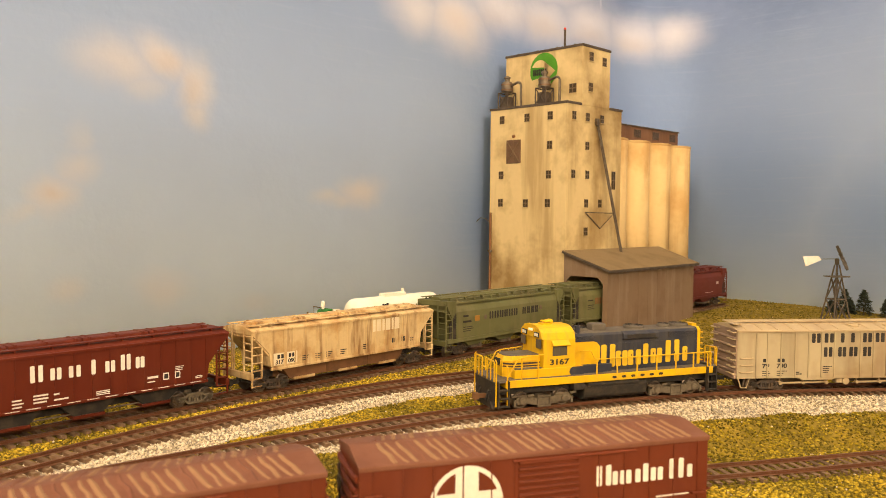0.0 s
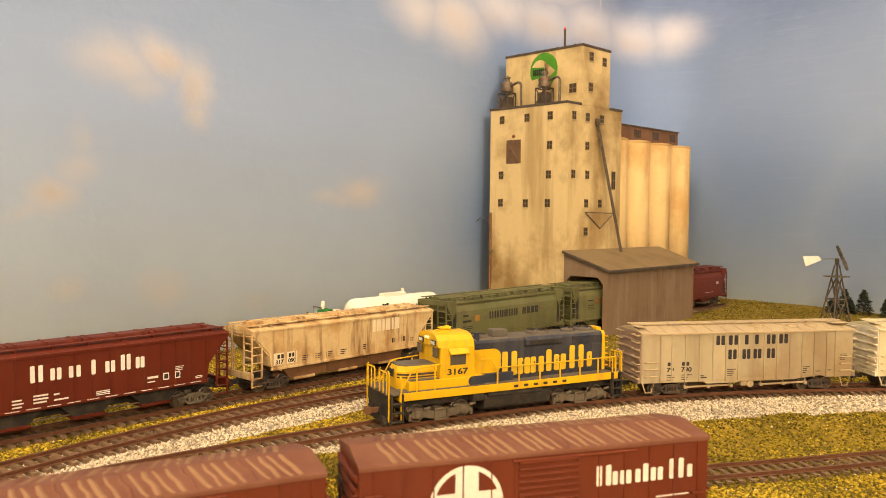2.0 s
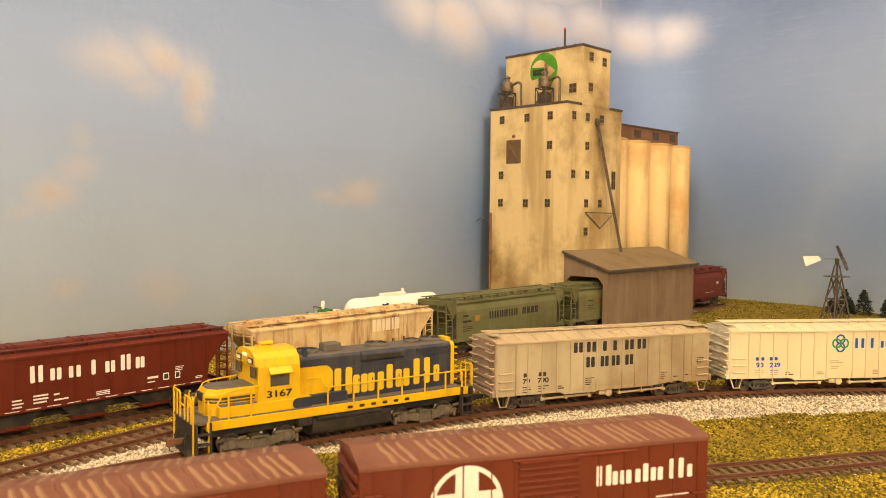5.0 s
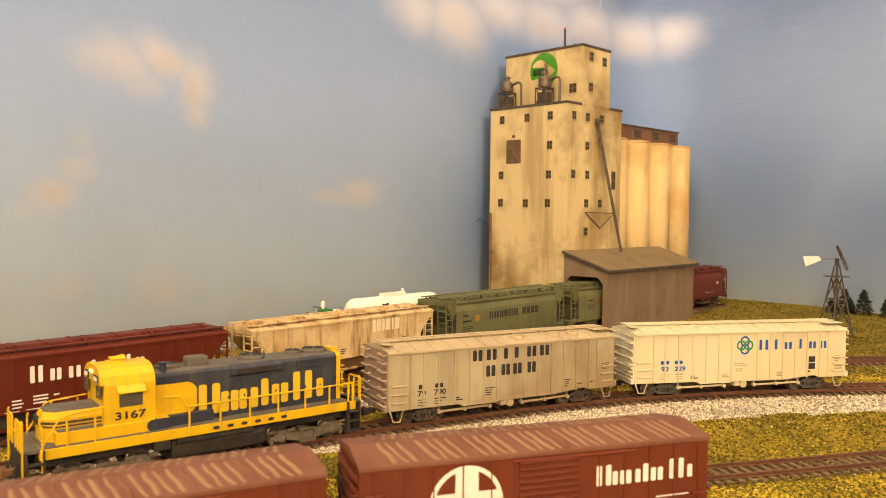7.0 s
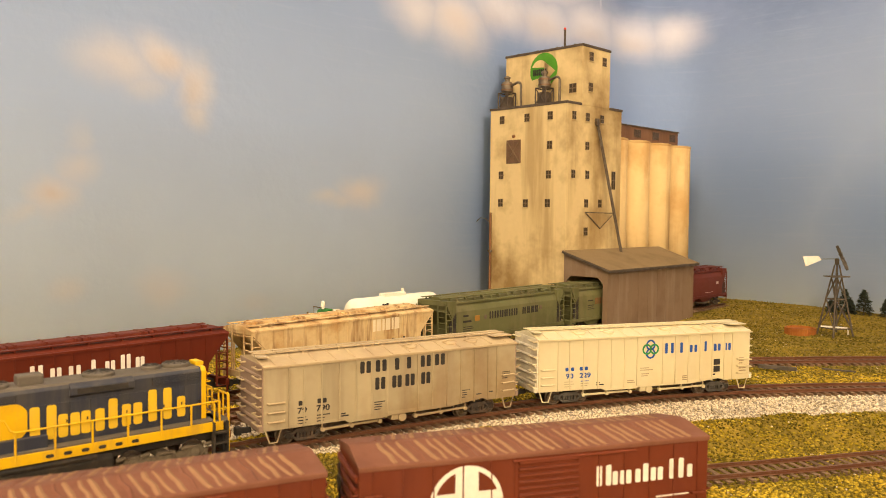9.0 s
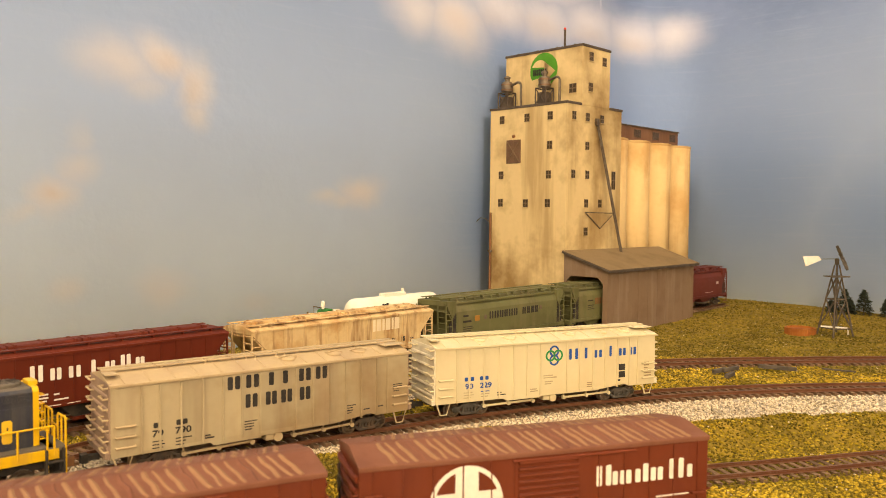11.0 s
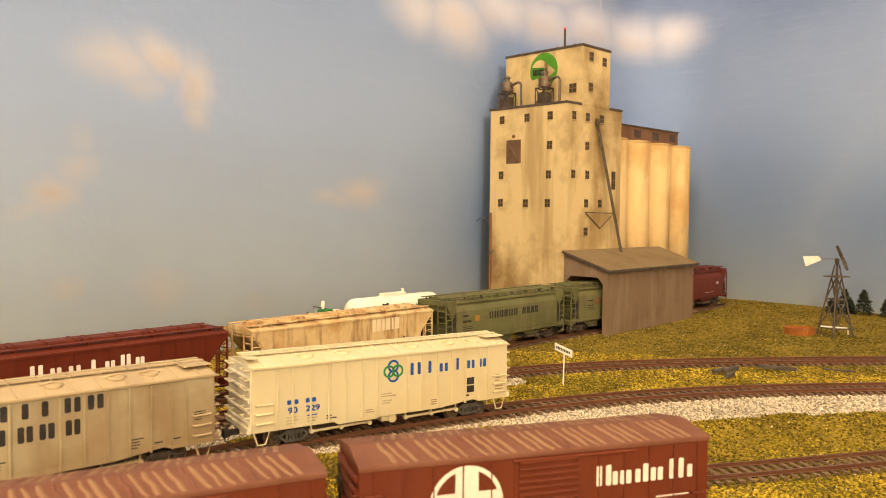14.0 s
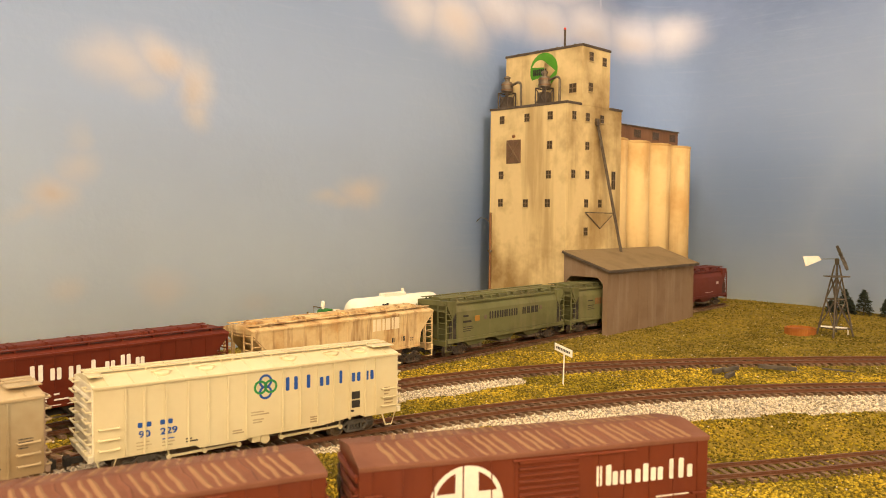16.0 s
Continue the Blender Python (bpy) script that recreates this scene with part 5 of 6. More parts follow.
x, y = FRONT_MID
boxcar(at(x, y, FRONT_Z, 18.1), "brown-red boxcar with white emblem, lettering and streaked roof", True)
x, y = FRONT_LEFT
boxcar(at(x, y, FRONT_Z, 27.0), "brown-red boxcar with faded, streaked roof on the front track", False)


# ---------------------------------------------------------------- grain elevator
TRIM = material("dark_roof_edge", (0.075, 0.055, 0.040), 0.8, 0, (0.13, 0.10, 0.07), 100, 0.6)
WINDOW = material("brown_window_frame", (0.16, 0.10, 0.045), 0.6, 0, (0.10, 0.065, 0.03), 200, 0.6)
PANE = material("dim_pane", (0.055, 0.038, 0.02), 0.2, 0, (0.09, 0.06, 0.03), 300, 0.6, 0.05, 0.0)
GALLERY = material("gallery_brown", (0.17, 0.085, 0.045), 0.8, 0, (0.13, 0.065, 0.035), 50, 0.6, 0.08, 0.1, 700, (0.22, 0.13, 0.08), 0.4)
TIN = material("dull_tin", (0.17, 0.135, 0.095), 0.45, 0.6, (0.10, 0.065, 0.04), 150, 0.7)
LOUVRE = material("louvre_brown", (0.16, 0.09, 0.05), 0.75, 0, (0.11, 0.065, 0.035), 150, 0.6)
SILO = material("silo_concrete", (0.66, 0.47, 0.21), 0.8, 0, (0.50, 0.29, 0.095), 12, 0.85, 0.05, 0.1, 700, (0.36, 0.19, 0.055), 0.55)
LOGO_GREEN = material("sign_green", (0.075, 0.25, 0.018), 0.6, 0, (0.06, 0.20, 0.015), 150, 0.5)


def elev_window(parent, face, u, z, w=7.4, h=9.6, x0=0.0):
    """A four-pane window set in a face: 'l' looks along -x, 'r' along -y."""
    z += 1.2

    def put(bm, u0, u1, z0, z1, d0, d1, bevel=0.0):
        if face == "l":
            return box(bm, x0 + d0, x0 + d1, u0, u1, z0, z1, bevel)
        return box(bm, u0, u1, d0, d1, z0, z1, bevel)
    bm = B()
    put(bm, u - w / 2, u + w / 2, z - h / 2, z + h / 2, -0.6, 0.5, 0.15)
    win = part("window", bm, WINDOW, parent)
    for du in (-1, 1):
        for dz in (-1, 1):
            bm = B()
            put(bm, u + du * w / 4 - w / 4 + 0.5, u + du * w / 4 + w / 4 - 0.5, z + dz * h / 4 - h / 4 + 0.5, z + dz * h / 4 + h / 4 - 0.5, -0.7, 0.3)
            part("pane", bm, PANE, win)
    bm = B()
    put(bm, u - w / 2 - 0.5, u + w / 2 + 0.5, z - h / 2 - 1.0, z - h / 2, -1.1, 0.3)
    part("sill", bm, CONCRETE, win)


def build_elevator():
    root = thing("grain_elevator", ELEV, "tall stained cream concrete grain elevator with silos and headhouse", "building")
    bm = B()
    box(bm, 0, 112, 0, 116, 0, 259.6, 0.4)
    tower = part("tower", bm, CONCRETE, root)
    bm = B()
    box(bm, 28, 85, 0.05, 116, 259.6, 328, 0.4)
    head = part("headhouse", bm, CONCRETE, root)
    # roof edges
    for x0, x1, y0, y1, z, who in ((-0.8, 28, -0.8, 116.8, 260.6, tower), (85, 112.8, -0.8, 116.8, 260.6, tower), (27.2, 85.8, -0.8, 116.8, 329, head)):
        bm = B()
        for a, b, c, d in ((x0, x1, y0, y0 + 2), (x0, x1, y1 - 2, y1), (x0, x0 + 2, y0 + 2, y1 - 2), (x1 - 2, x1, y0 + 2, y1 - 2)):
            box(bm, a, b, c, d, z - 1.6, z + 1.2, 0.2)
        part("roof_edge", bm, TRIM, who)
        bm = B()
        box(bm, x0 + 2, x1 - 2, y0 + 2, y1 - 2, z - 1.2, z - 0.2)
        part("roof_deck", bm, TRIM, who)
    for y in (15, 40, 70, 100):
        bm = B()
        tube(bm, [(33, y, 329.5), (33, y, 332)], 1.4, 8)
        part("roof_vent", bm, TRIM, head)
    for y, z in ((97, 245.5), (58, 245.4), (23.6, 245.3), (23.8, 211.5), (97.5, 178.5), (24.8, 177.5), (98, 145), (58.7, 144.4), (25.8, 144.4)):
        elev_window(tower, "l", y, z)
    for x, z in ((13.5, 245), (40, 245.2), (69, 245.1), (40, 211.6), (13.2, 178), (41, 178.1), (39.7, 144.6), (67.6, 144.8), (39.6, 111.6)):
        elev_window(tower, "r", x, z)
    elev_window(tower, "r", 95.7, 173.2, 8.0, 22)
    for x, z in ((45.5, 316), (72.5, 313), (45, 280.4)):
        elev_window(head, "r", x, z, 8.0, 10.4)
    elev_window(head, "l", 12.8, 278.8, 10.0, 11.0, 28.0)
    # louvred door with crossed braces
    bm = B()
    box(bm, -0.9, 0.4, 67, 89.2, 193.5, 221.6, 0.2)
    d = part("louvred_door", bm, LOUVRE, tower)
    for a, b in (((67.5, 194), (88.7, 221)), ((67.5, 221), (88.7, 194))):
        bm = B()
        tube(bm, [(-1.0, a[0], a[1]), (-1.0, b[0], b[1])], 0.7, 4)
        part("brace", bm, WINDOW, d)
    for k in range(9):
        bm = B()
        z = 195.5 + k * 3.0
        box(bm, -1.3, -0.7, 68, 88.2, z, z + 1.5)
        part("slat", bm, LOUVRE, d)
    bm = B()
    box(bm, -1.2, -0.7, 77.6, 78.6, 193.8, 221.3)
    box(bm, -1.2, -0.7, 67.4, 88.8, 206.8, 207.8)
    part("brace", bm, WINDOW, d)
    # small round vent over the louvred door
    bm = B()
    lathe(bm, [(2.2, 0.4), (2.0, -1.6), (1.2, -2.6)], "x", 10, (0, 78, 226))
    part("lamp_hood", bm, RUST, tower)
    # round sign
    bm = B()
    lathe(bm, [(20.5, 27.2), (20.5, 28.2)], "x", 40, (0, 56, 306))
    sign = part("round_sign", bm, LOGO_GREEN, head, "round green company emblem")
    bm = B()
    ol = [(61.5 + 13.6 * math.cos(radians(a)), 303 + 15.4 * math.sin(radians(a))) for a in range(30, 331, 15)] + [(44, 299), (38.5, 303.5), (44, 308)]
    prism(bm, [(y, z) for y, z in ol], 26.8, 27.3, "x")
    part("emblem_drop", bm, CONCRETE, sign)
    bm = B()
    for k in range(7):
        y = 71.5 - k * 3.0
        box(bm, 26.5, 26.9, y - 2.0, y, 300, 307.5)
    part("emblem_bar", bm, BLACK_MARK, sign)
    # cyclone dust collectors on the lower roof
    for y, x in ((101, 13), (43, 13)):
        c = part("cyclone", lathe(B(), [(2.0, 278), (3.0, 281), (7.2, 283), (7.2, 292), (6.4, 294), (3.0, 295.2), (3.0, 298.6), (4.2, 299), (3.6, 301), (0.8, 302)], "z", 20, (x, y, 0)), TIN, tower)
        for z in (284.4, 290.6):
            part("band", lathe(B(), [(7.5, z), (7.5, z + 1)], "z", 20, (x, y, 0)), RUST, c)
        q = 7.5
        ends = [("stand_leg", (sx, sy, 260), (sx, sy, 281), 0.8) for sx in (-q, q) for sy in (-q, q)]
        for z in (262, 281):
            ends += [("stand_girt", (s1, -q, z), (s1, q, z), 0.7) for s1 in (-q, q)] + [("stand_girt", (-q, s1, z), (q, s1, z), 0.7) for s1 in (-q, q)]
        for s1 in (-q, q):
            ends += [("stand_brace", (s1, -q, 262), (s1, q, 281), 0.6), ("stand_brace", (s1, q, 262), (s1, -q, 281), 0.6), ("stand_brace", (-q, s1, 262), (q, s1, 281), 0.6)]
        for nm, p0, p1, r in ends:
            part(nm, tube(B(), [(x + p0[0], y + p0[1], p0[2]), (x + p1[0], y + p1[1], p1[2])], r, 6), TRIM, c)
        part("stand_core", box(B(), x - 6, x + 6, y - 6, y + 6, 260.6, 276, 0.2), TRIM, c)
        bm = B()
        pts = [(x, y - 6, 289.5)] + [(x - 1, y - 18 - 5.0 * math.sin(radians(a)), 286.5 + 5.0 * math.cos(radians(a)) + 1) for a in range(0, 91, 15)] + [(x - 1, y - 23, 261)]
        tube(bm, pts, 1.5, 10)
        part("duct", bm, TIN, c)
    # mast with beacon
    bm = B()
    tube(bm, [(30, 27, 328), (30, 27, 350)], 1.3, 8)
    mast = part("mast", bm, TRIM, head)
    bm = B()
    lathe(bm, [(1.4, 350), (1.5, 351.4), (0.7, 352.4)], "z", 10, (30, 27, 0))
    part("beacon", bm, glow("beacon_red", (0.5, 0.03, 0.015), 0.5), mast, "small red warning beacon")
    # loading spouts and their bracket
    for k in (-1, 1):
        bm = B()
        tube(bm, [(57 + k * 1.5, -2.0, 243), (96 + k * 1.5, -15, 80)], 0.95, 10)
        part("loading_spout", bm, TIN, tower)
    bm = B()
    box(bm, 54.5, 60, -3.4, 0.2, 238, 246, 0.3)
    part("spout_box", bm, TIN, tower)
    bm = B()
    tube(bm, [(37, -1, 135.5), (82, -11, 134.5)], 0.6, 6)
    tube(bm, [(37, -1, 135.5), (68, -1, 116)], 0.6, 6)
    tube(bm, [(68, -1, 116), (82, -11, 134.5)], 0.4, 6)
    part("spout_bracket", bm, TRIM, tower)
    # downpipe and a curved lamp at the tower's far edge
    bm = B()
    tube(bm, [(-2.0, 112.6, 2), (-2.0, 112.6, 134)], 1.5, 8)
    pipe = part("downpipe", bm, RUST, tower, "rusty red downpipe")
    bm = B()
    tube(bm, [(-3, 113, 122), (-4, 119, 127), (-5, 127, 127.5), (-5, 133, 123)], 0.5, 6)
    part("lamp_arm", bm, TIN, pipe)
    bm = B()
    box(bm, -4, -1, 110, 115, 85, 88, 0.3)
    part("pipe_bracket", bm, TIN, pipe)
    # silos
    for row, y in enumerate((26.9, 80.6)):
        for x in (119.5, 173, 226.5, 280):
            bm = B()
            lathe(bm, [(26.7, 0), (26.7, 227)], "z", 48, (x, y, 0))
            s = part("silo", bm, SILO, root, smooth=False)
            for p in s.data.polygons:
                p.use_smooth = abs(p.normal.z) < 0.5
            bm = B()
            lathe(bm, [(26.8, 225.6), (27.2, 226.4), (27.2, 228.2), (25, 228.8)], "z", 48, (x, y, 0))
            part("rim", bm, TRIM if row else SILO, s)
    # Brown strips in the valleys: weathering lines plus shade put in as shape.
    for x in (146.25, 199.75, 253.25):
        bm = B()
        tube(bm, [(x, 17.2, 0.5), (x, 17.2, 226)], 1.7, 8)
        part("silo_joint", bm, LOUVRE, root, "brown strip giving stain and shade to the joint between two silos")
    bm = B()
    box(bm, 112.2, 305, 30, 84, 227.4, 250, 0.3)
    g = part("gallery", bm, GALLERY, root)
    bm = B()
    box(bm, 112.4, 306.5, 28.5, 85.5, 249.9, 251.6, 0.2)
    part("gallery_roof", bm, TRIM, g)
    for x in (197, 243.6, 289):
        bm = B()
        box(bm, x - 9, x + 8.6, 29.5, 30.4, 235.5, 247.2, 0.15)
        w = part("window", bm, GALLERY, g)
        for k in range(4):
            bm = B()
            box(bm, x - 8.4 + k * 4.2, x - 4.8 + k * 4.2, 29.4, 30.2, 236.2, 246.5)
            part("pane", bm, PANE, w)


build_elevator()


# ---------------------------------------------------------------- loading shed
def build_shed():
    root = thing("loading_shed", at(183, 859, -5, 46.4), "brown lean-to loading shed straddling the spur beside the elevator", "shed")
    L0, L1, back0, back1, zf, zb = -5.0, 199.0, 57.5, 52.0, 71.0, 89.0
    bm = B()
    prism(bm, [(L0, 0), (L1, 0), (L1, zf), (L0, zf)], 0, 2.4, "y", 0.2)
    wall = part("front_wall", bm, SHEDWOOD, root)
    for i in range(9):
        x = L0 + 22 + i * 22
        bm = B()
        box(bm, x - 0.2, x + 0.2, -0.25, 0.1, 0.5, zf - 1)
        part("panel_joint", bm, SHEDWOOD, wall)
    bm = B()
    box(bm, L0 - 0.6, L0 + 2, -0.6, 2.8, 0, zf, 0.2)
    part("corner_post", bm, SHEDWOOD, root)
    for x in (L0, L1 - 2.4):
        b = back0 if x == L0 else back1
        bm = B()
        prism(bm, [(2.4, 0), (6.0, 0), (6.0, 57), (13.0, 63.5), (48.0, 63.5), (b - 3.5, 58), (b - 3.5, 0), (b, 0), (b, zb), (2.4, zf + 0.6)], x, x + 2.4, "x")
        part("end_wall", bm, SHEDWOOD, root)
    bm = B()
    lo = [(L0 - 4, -5, zf - 0.4), (L1 + 4, -5, zf - 0.4), (L1 + 4, back1, zb + 0.6), (L0 - 4, back0, zb + 0.6)]
    v0 = [bm.verts.new(p) for p in lo]
    v1 = [bm.verts.new((p[0], p[1], p[2] + 2.2)) for p in lo]
    bm.faces.new(v0[::-1]), bm.faces.new(v1)
    for i in range(4):
        bm.faces.new((v0[i], v0[(i + 1) % 4], v1[(i + 1) % 4], v1[i]))
    roof = part("roof", bm, material("shed_roof_tan", (0.225, 0.155, 0.075), 0.85, 0, (0.165, 0.11, 0.05), 30, 0.7, 0.1, 0.15, 900), root)
    bm = B()
    box(bm, L0 - 4.2, L1 + 4.2, -5.6, -4.9, zf - 1.6, zf + 1.6, 0.1)
    part("fascia", bm, TRIM, roof)
    bm = B()
    prism(bm, [(-5.2, zf - 1.2), (-5.2, zf + 1.4), (back0, zb + 2.6), (back0, zb)], L0 - 4.7, L0 - 4.0, "x")
    part("fascia", bm, TRIM, roof)


build_shed()


# ---------------------------------------------------------------- things on the grass
BARK = material("weathered_wood", (0.105, 0.083, 0.060), 0.85, 0, (0.06, 0.048, 0.036), 200, 0.7)
VANE = material("vane_white", (0.80, 0.74, 0.62), 0.6, 0, (0.66, 0.58, 0.45), 150, 0.5)
TUB = material("orange_tub", (0.33, 0.115, 0.02), 0.7, 0, (0.26, 0.075, 0.015), 120, 0.6)
NEEDLES = material("dark_needles", (0.022, 0.030, 0.020), 0.9, 0, (0.045, 0.05, 0.03), 300, 0.7, 0.3)
TANKWHITE = material("tank_white", (0.82, 0.78, 0.62), 0.45, 0, (0.72, 0.64, 0.46), 60, 0.4, 0.03, 0.03)
PAINT_GREEN = material("pump_green", (0.035, 0.16, 0.03), 0.5, 0, (0.05, 0.20, 0.05), 150, 0.5)
FLOOR_Z = -5.0


def build_windmill():
    root = thing("windmill", at(435, 868, FLOOR_Z, 14), "grey wooden farm windmill tower with white tail vane on the grass", "windmill")
    b, t, h = 13.0, 1.6, 80.0
    def corner(sx, sy, z):
        k = b + (t - b) * z / h
        return (sx * k, sy * k, z)
    for sx in (-1, 1):
        for sy in (-1, 1):
            bm = B()
            tube(bm, [corner(sx, sy, 0), corner(sx, sy, h)], 1.05, 6, 0.8)
            part("leg", bm, BARK, root)
    for z, z2 in ((10, 42), (42, 66)):
        for i, (p, q) in enumerate((((-1, -1), (1, -1)), ((1, -1), (1, 1)), ((1, 1), (-1, 1)), ((-1, 1), (-1, -1)))):
            bm = B()
            tube(bm, [corner(*p, z), corner(*q, z)], 0.75, 6)
            part("girt", bm, BARK, root)
            bm = B()
            tube(bm, [corner(*p, z), corner(*q, z2)], 0.65, 6)
            part("brace", bm, BARK, root)
            bm = B()
            tube(bm, [corner(*q, z), corner(*p, z2)], 0.65, 6)
            part("brace", bm, BARK, root)
    for k in range(5):
        bm = B()
        box(bm, -11, 11, -8 + k * 3.3, -5.2 + k * 3.3, 66.4, 67.6, 0.15)
        part("platform_plank", bm, BARK, root)
    bm = B()
    box(bm, -1.7, 1.7, -1.7, 1.7, 80, 87, 0.5)
    part("gearbox", bm, BARK, root)
    bm = B()
    tube(bm, [(0, 0, 86.5), (-32, -3, 86.5)], 0.35, 6)
    part("tail_rod", bm, TIN, root)
    bm = B()
    prism(bm, [(-23, 85.5), (-27, 90.0), (-47, 89.6), (-43, 78.5)], -3.6, -3.0, "y")
    part("tail_vane", bm, VANE, root, "white sheet-metal tail vane")
    hub = part("wheel", lathe(B(), [(2.0, -1.4), (2.0, 1.4)], "z", 12), BARK, root)
    hub.matrix_basis = at(5.4, -1, 87.5, -45, 0, 67)
    for k in range(14):
        a = 2 * math.pi * k / 14
        bm = B()
        c, s = math.cos(a), math.sin(a)
        q = []
        for r, w in ((4.0, 0.7), (14.5, 2.4)):
            for sg in (-1, 1):
                q.append(bm.verts.new((r * c - sg * w * s, r * s + sg * w * c, sg * 0.9)))
        f = bm.faces.new((q[0], q[1], q[3], q[2]))
        e = bmesh.ops.extrude_face_region(bm, geom=[f])
        bmesh.ops.translate(bm, vec=(0, 0, 0.5), verts=[g for g in e["geom"] if isinstance(g, bmesh.types.BMVert)])
        part("sail", bm, BARK, hub)


build_windmill()


def build_tub():
    root = thing("stock_tank", at(402, 880, FLOOR_Z), "round orange-brown ribbed stock tank on the grass", "water tank")
    bm = B()
    lathe(bm, [(16, 0), (16, 8.0), (16.5, 8.4), (15.3, 8.6), (15.0, 6.4), (0.5, 6.4)], "z", 40)
    wall = part("wall", bm, TUB, root)
    for k in range(40):
        a = 2 * math.pi * k / 40
        bm = B()
        tube(bm, [(16 * math.cos(a), 16 * math.sin(a), 0.4), (16 * math.cos(a), 16 * math.sin(a), 8.0)], 0.45, 4)
        part("stave", bm, TUB, root)
    pipe = thing("water_pipe", at(0, 0), "white water pipe from windmill to stock tank", "pipe")
    bm = B()
    tube(bm, [(421, 872, 6.0), (432, 869, 5.6), (448, 866, 5.0), (449, 866, -4.5)], 1.0, 8)
    part("pipe", bm, VANE, pipe)


build_tub()


def conifer(x, y, h, seed):
    rnd = random.Random(seed)
    root = thing("conifer_tree", at(x, y, FLOOR_Z + 3), "small dark green model conifer at the backdrop", "tree", "conifers by the backdrop")
    bm = B()
    tube(bm, [(0, 0, 0), (0, 0, h)], 0.9, 6, 0.2)
    part("trunk", bm, BARK, root)
    bm = B()
    for i in range(700):
        u = rnd.random() ** 0.8
        z = h * (0.08 + 0.92 * u)
        tier = 0.72 + 0.38 * abs(math.sin(u * 11 + seed))
        r = (1 - u) ** 0.75 * h * 0.44 * tier * (0.35 + 0.65 * rnd.random()) + 0.4
        a = rnd.random() * 2 * math.pi
        p = Vector((r * math.cos(a), r * math.sin(a), z - r * 0.15))
        s = 1.1 + rnd.random() * 1.4
        vs = [bm.verts.new(p + Vector((rnd.uniform(-s, s), rnd.uniform(-s, s), rnd.uniform(-s * 0.6, s * 0.6)))) for _ in range(4)]
        for q in ((0, 1, 2), (0, 2, 3), (0, 3, 1), (1, 3, 2)):
            bm.faces.new([vs[k] for k in q])
    part("crown", bm, NEEDLES, root)


for x, y, h, sd in ((531, 1036, 35, 1), (553, 1030, 34, 2), (519, 1048, 18, 5), (573, 1012, 24, 3), (541, 1040, 20, 4)):
    conifer(x, y, h, sd)


def build_sign():
    root = thing("track_sign", at(94, 605, FLOOR_Z, -32), "small white lineside sign on a thin post", "sign")
    bm = B()
    tube(bm, [(0, 0, 0), (0.6, 0, 29)], 0.6, 6)
    part("post", bm, VANE, root)
    bm = B()
    prism(bm, [(-7, 27.6), (-7, 33.0), (7.6, 28.2), (7.6, 22.6)], -1.2, -0.5, "y")
    bd = part("board", bm, VANE, root)
    bm = B()
    for k in range(9):
        x = -5.6 + k * 1.3
        z = 30.2 - (x + 7) * 0.336
        box(bm, x, x + 0.85, -1.4, -1.15, z - 1.0, z + 1.0)
    part("writing_bar", bm, BLACK_MARK, bd)


build_sign()


def plank(x, y, rz, l, w=3.2, h=2.6):
    root = thing("timber", at(x, y, FLOOR_Z + 3.2, rz), "loose weathered timber lying in the grass", "timber", "loose timbers")
    bm = B()
    box(bm, -l / 2, l / 2, -w / 2, w / 2, -0.6, h, 0.3)
    part("beam", bm, BARK, root)


for p in ((231, 650, 42, 19), (242, 656, 38, 22), (233, 632, 52, 17), (285, 664, -28, 30), (335, 660, -30, 26, 1.2, 0.8)):
    plank(*p)


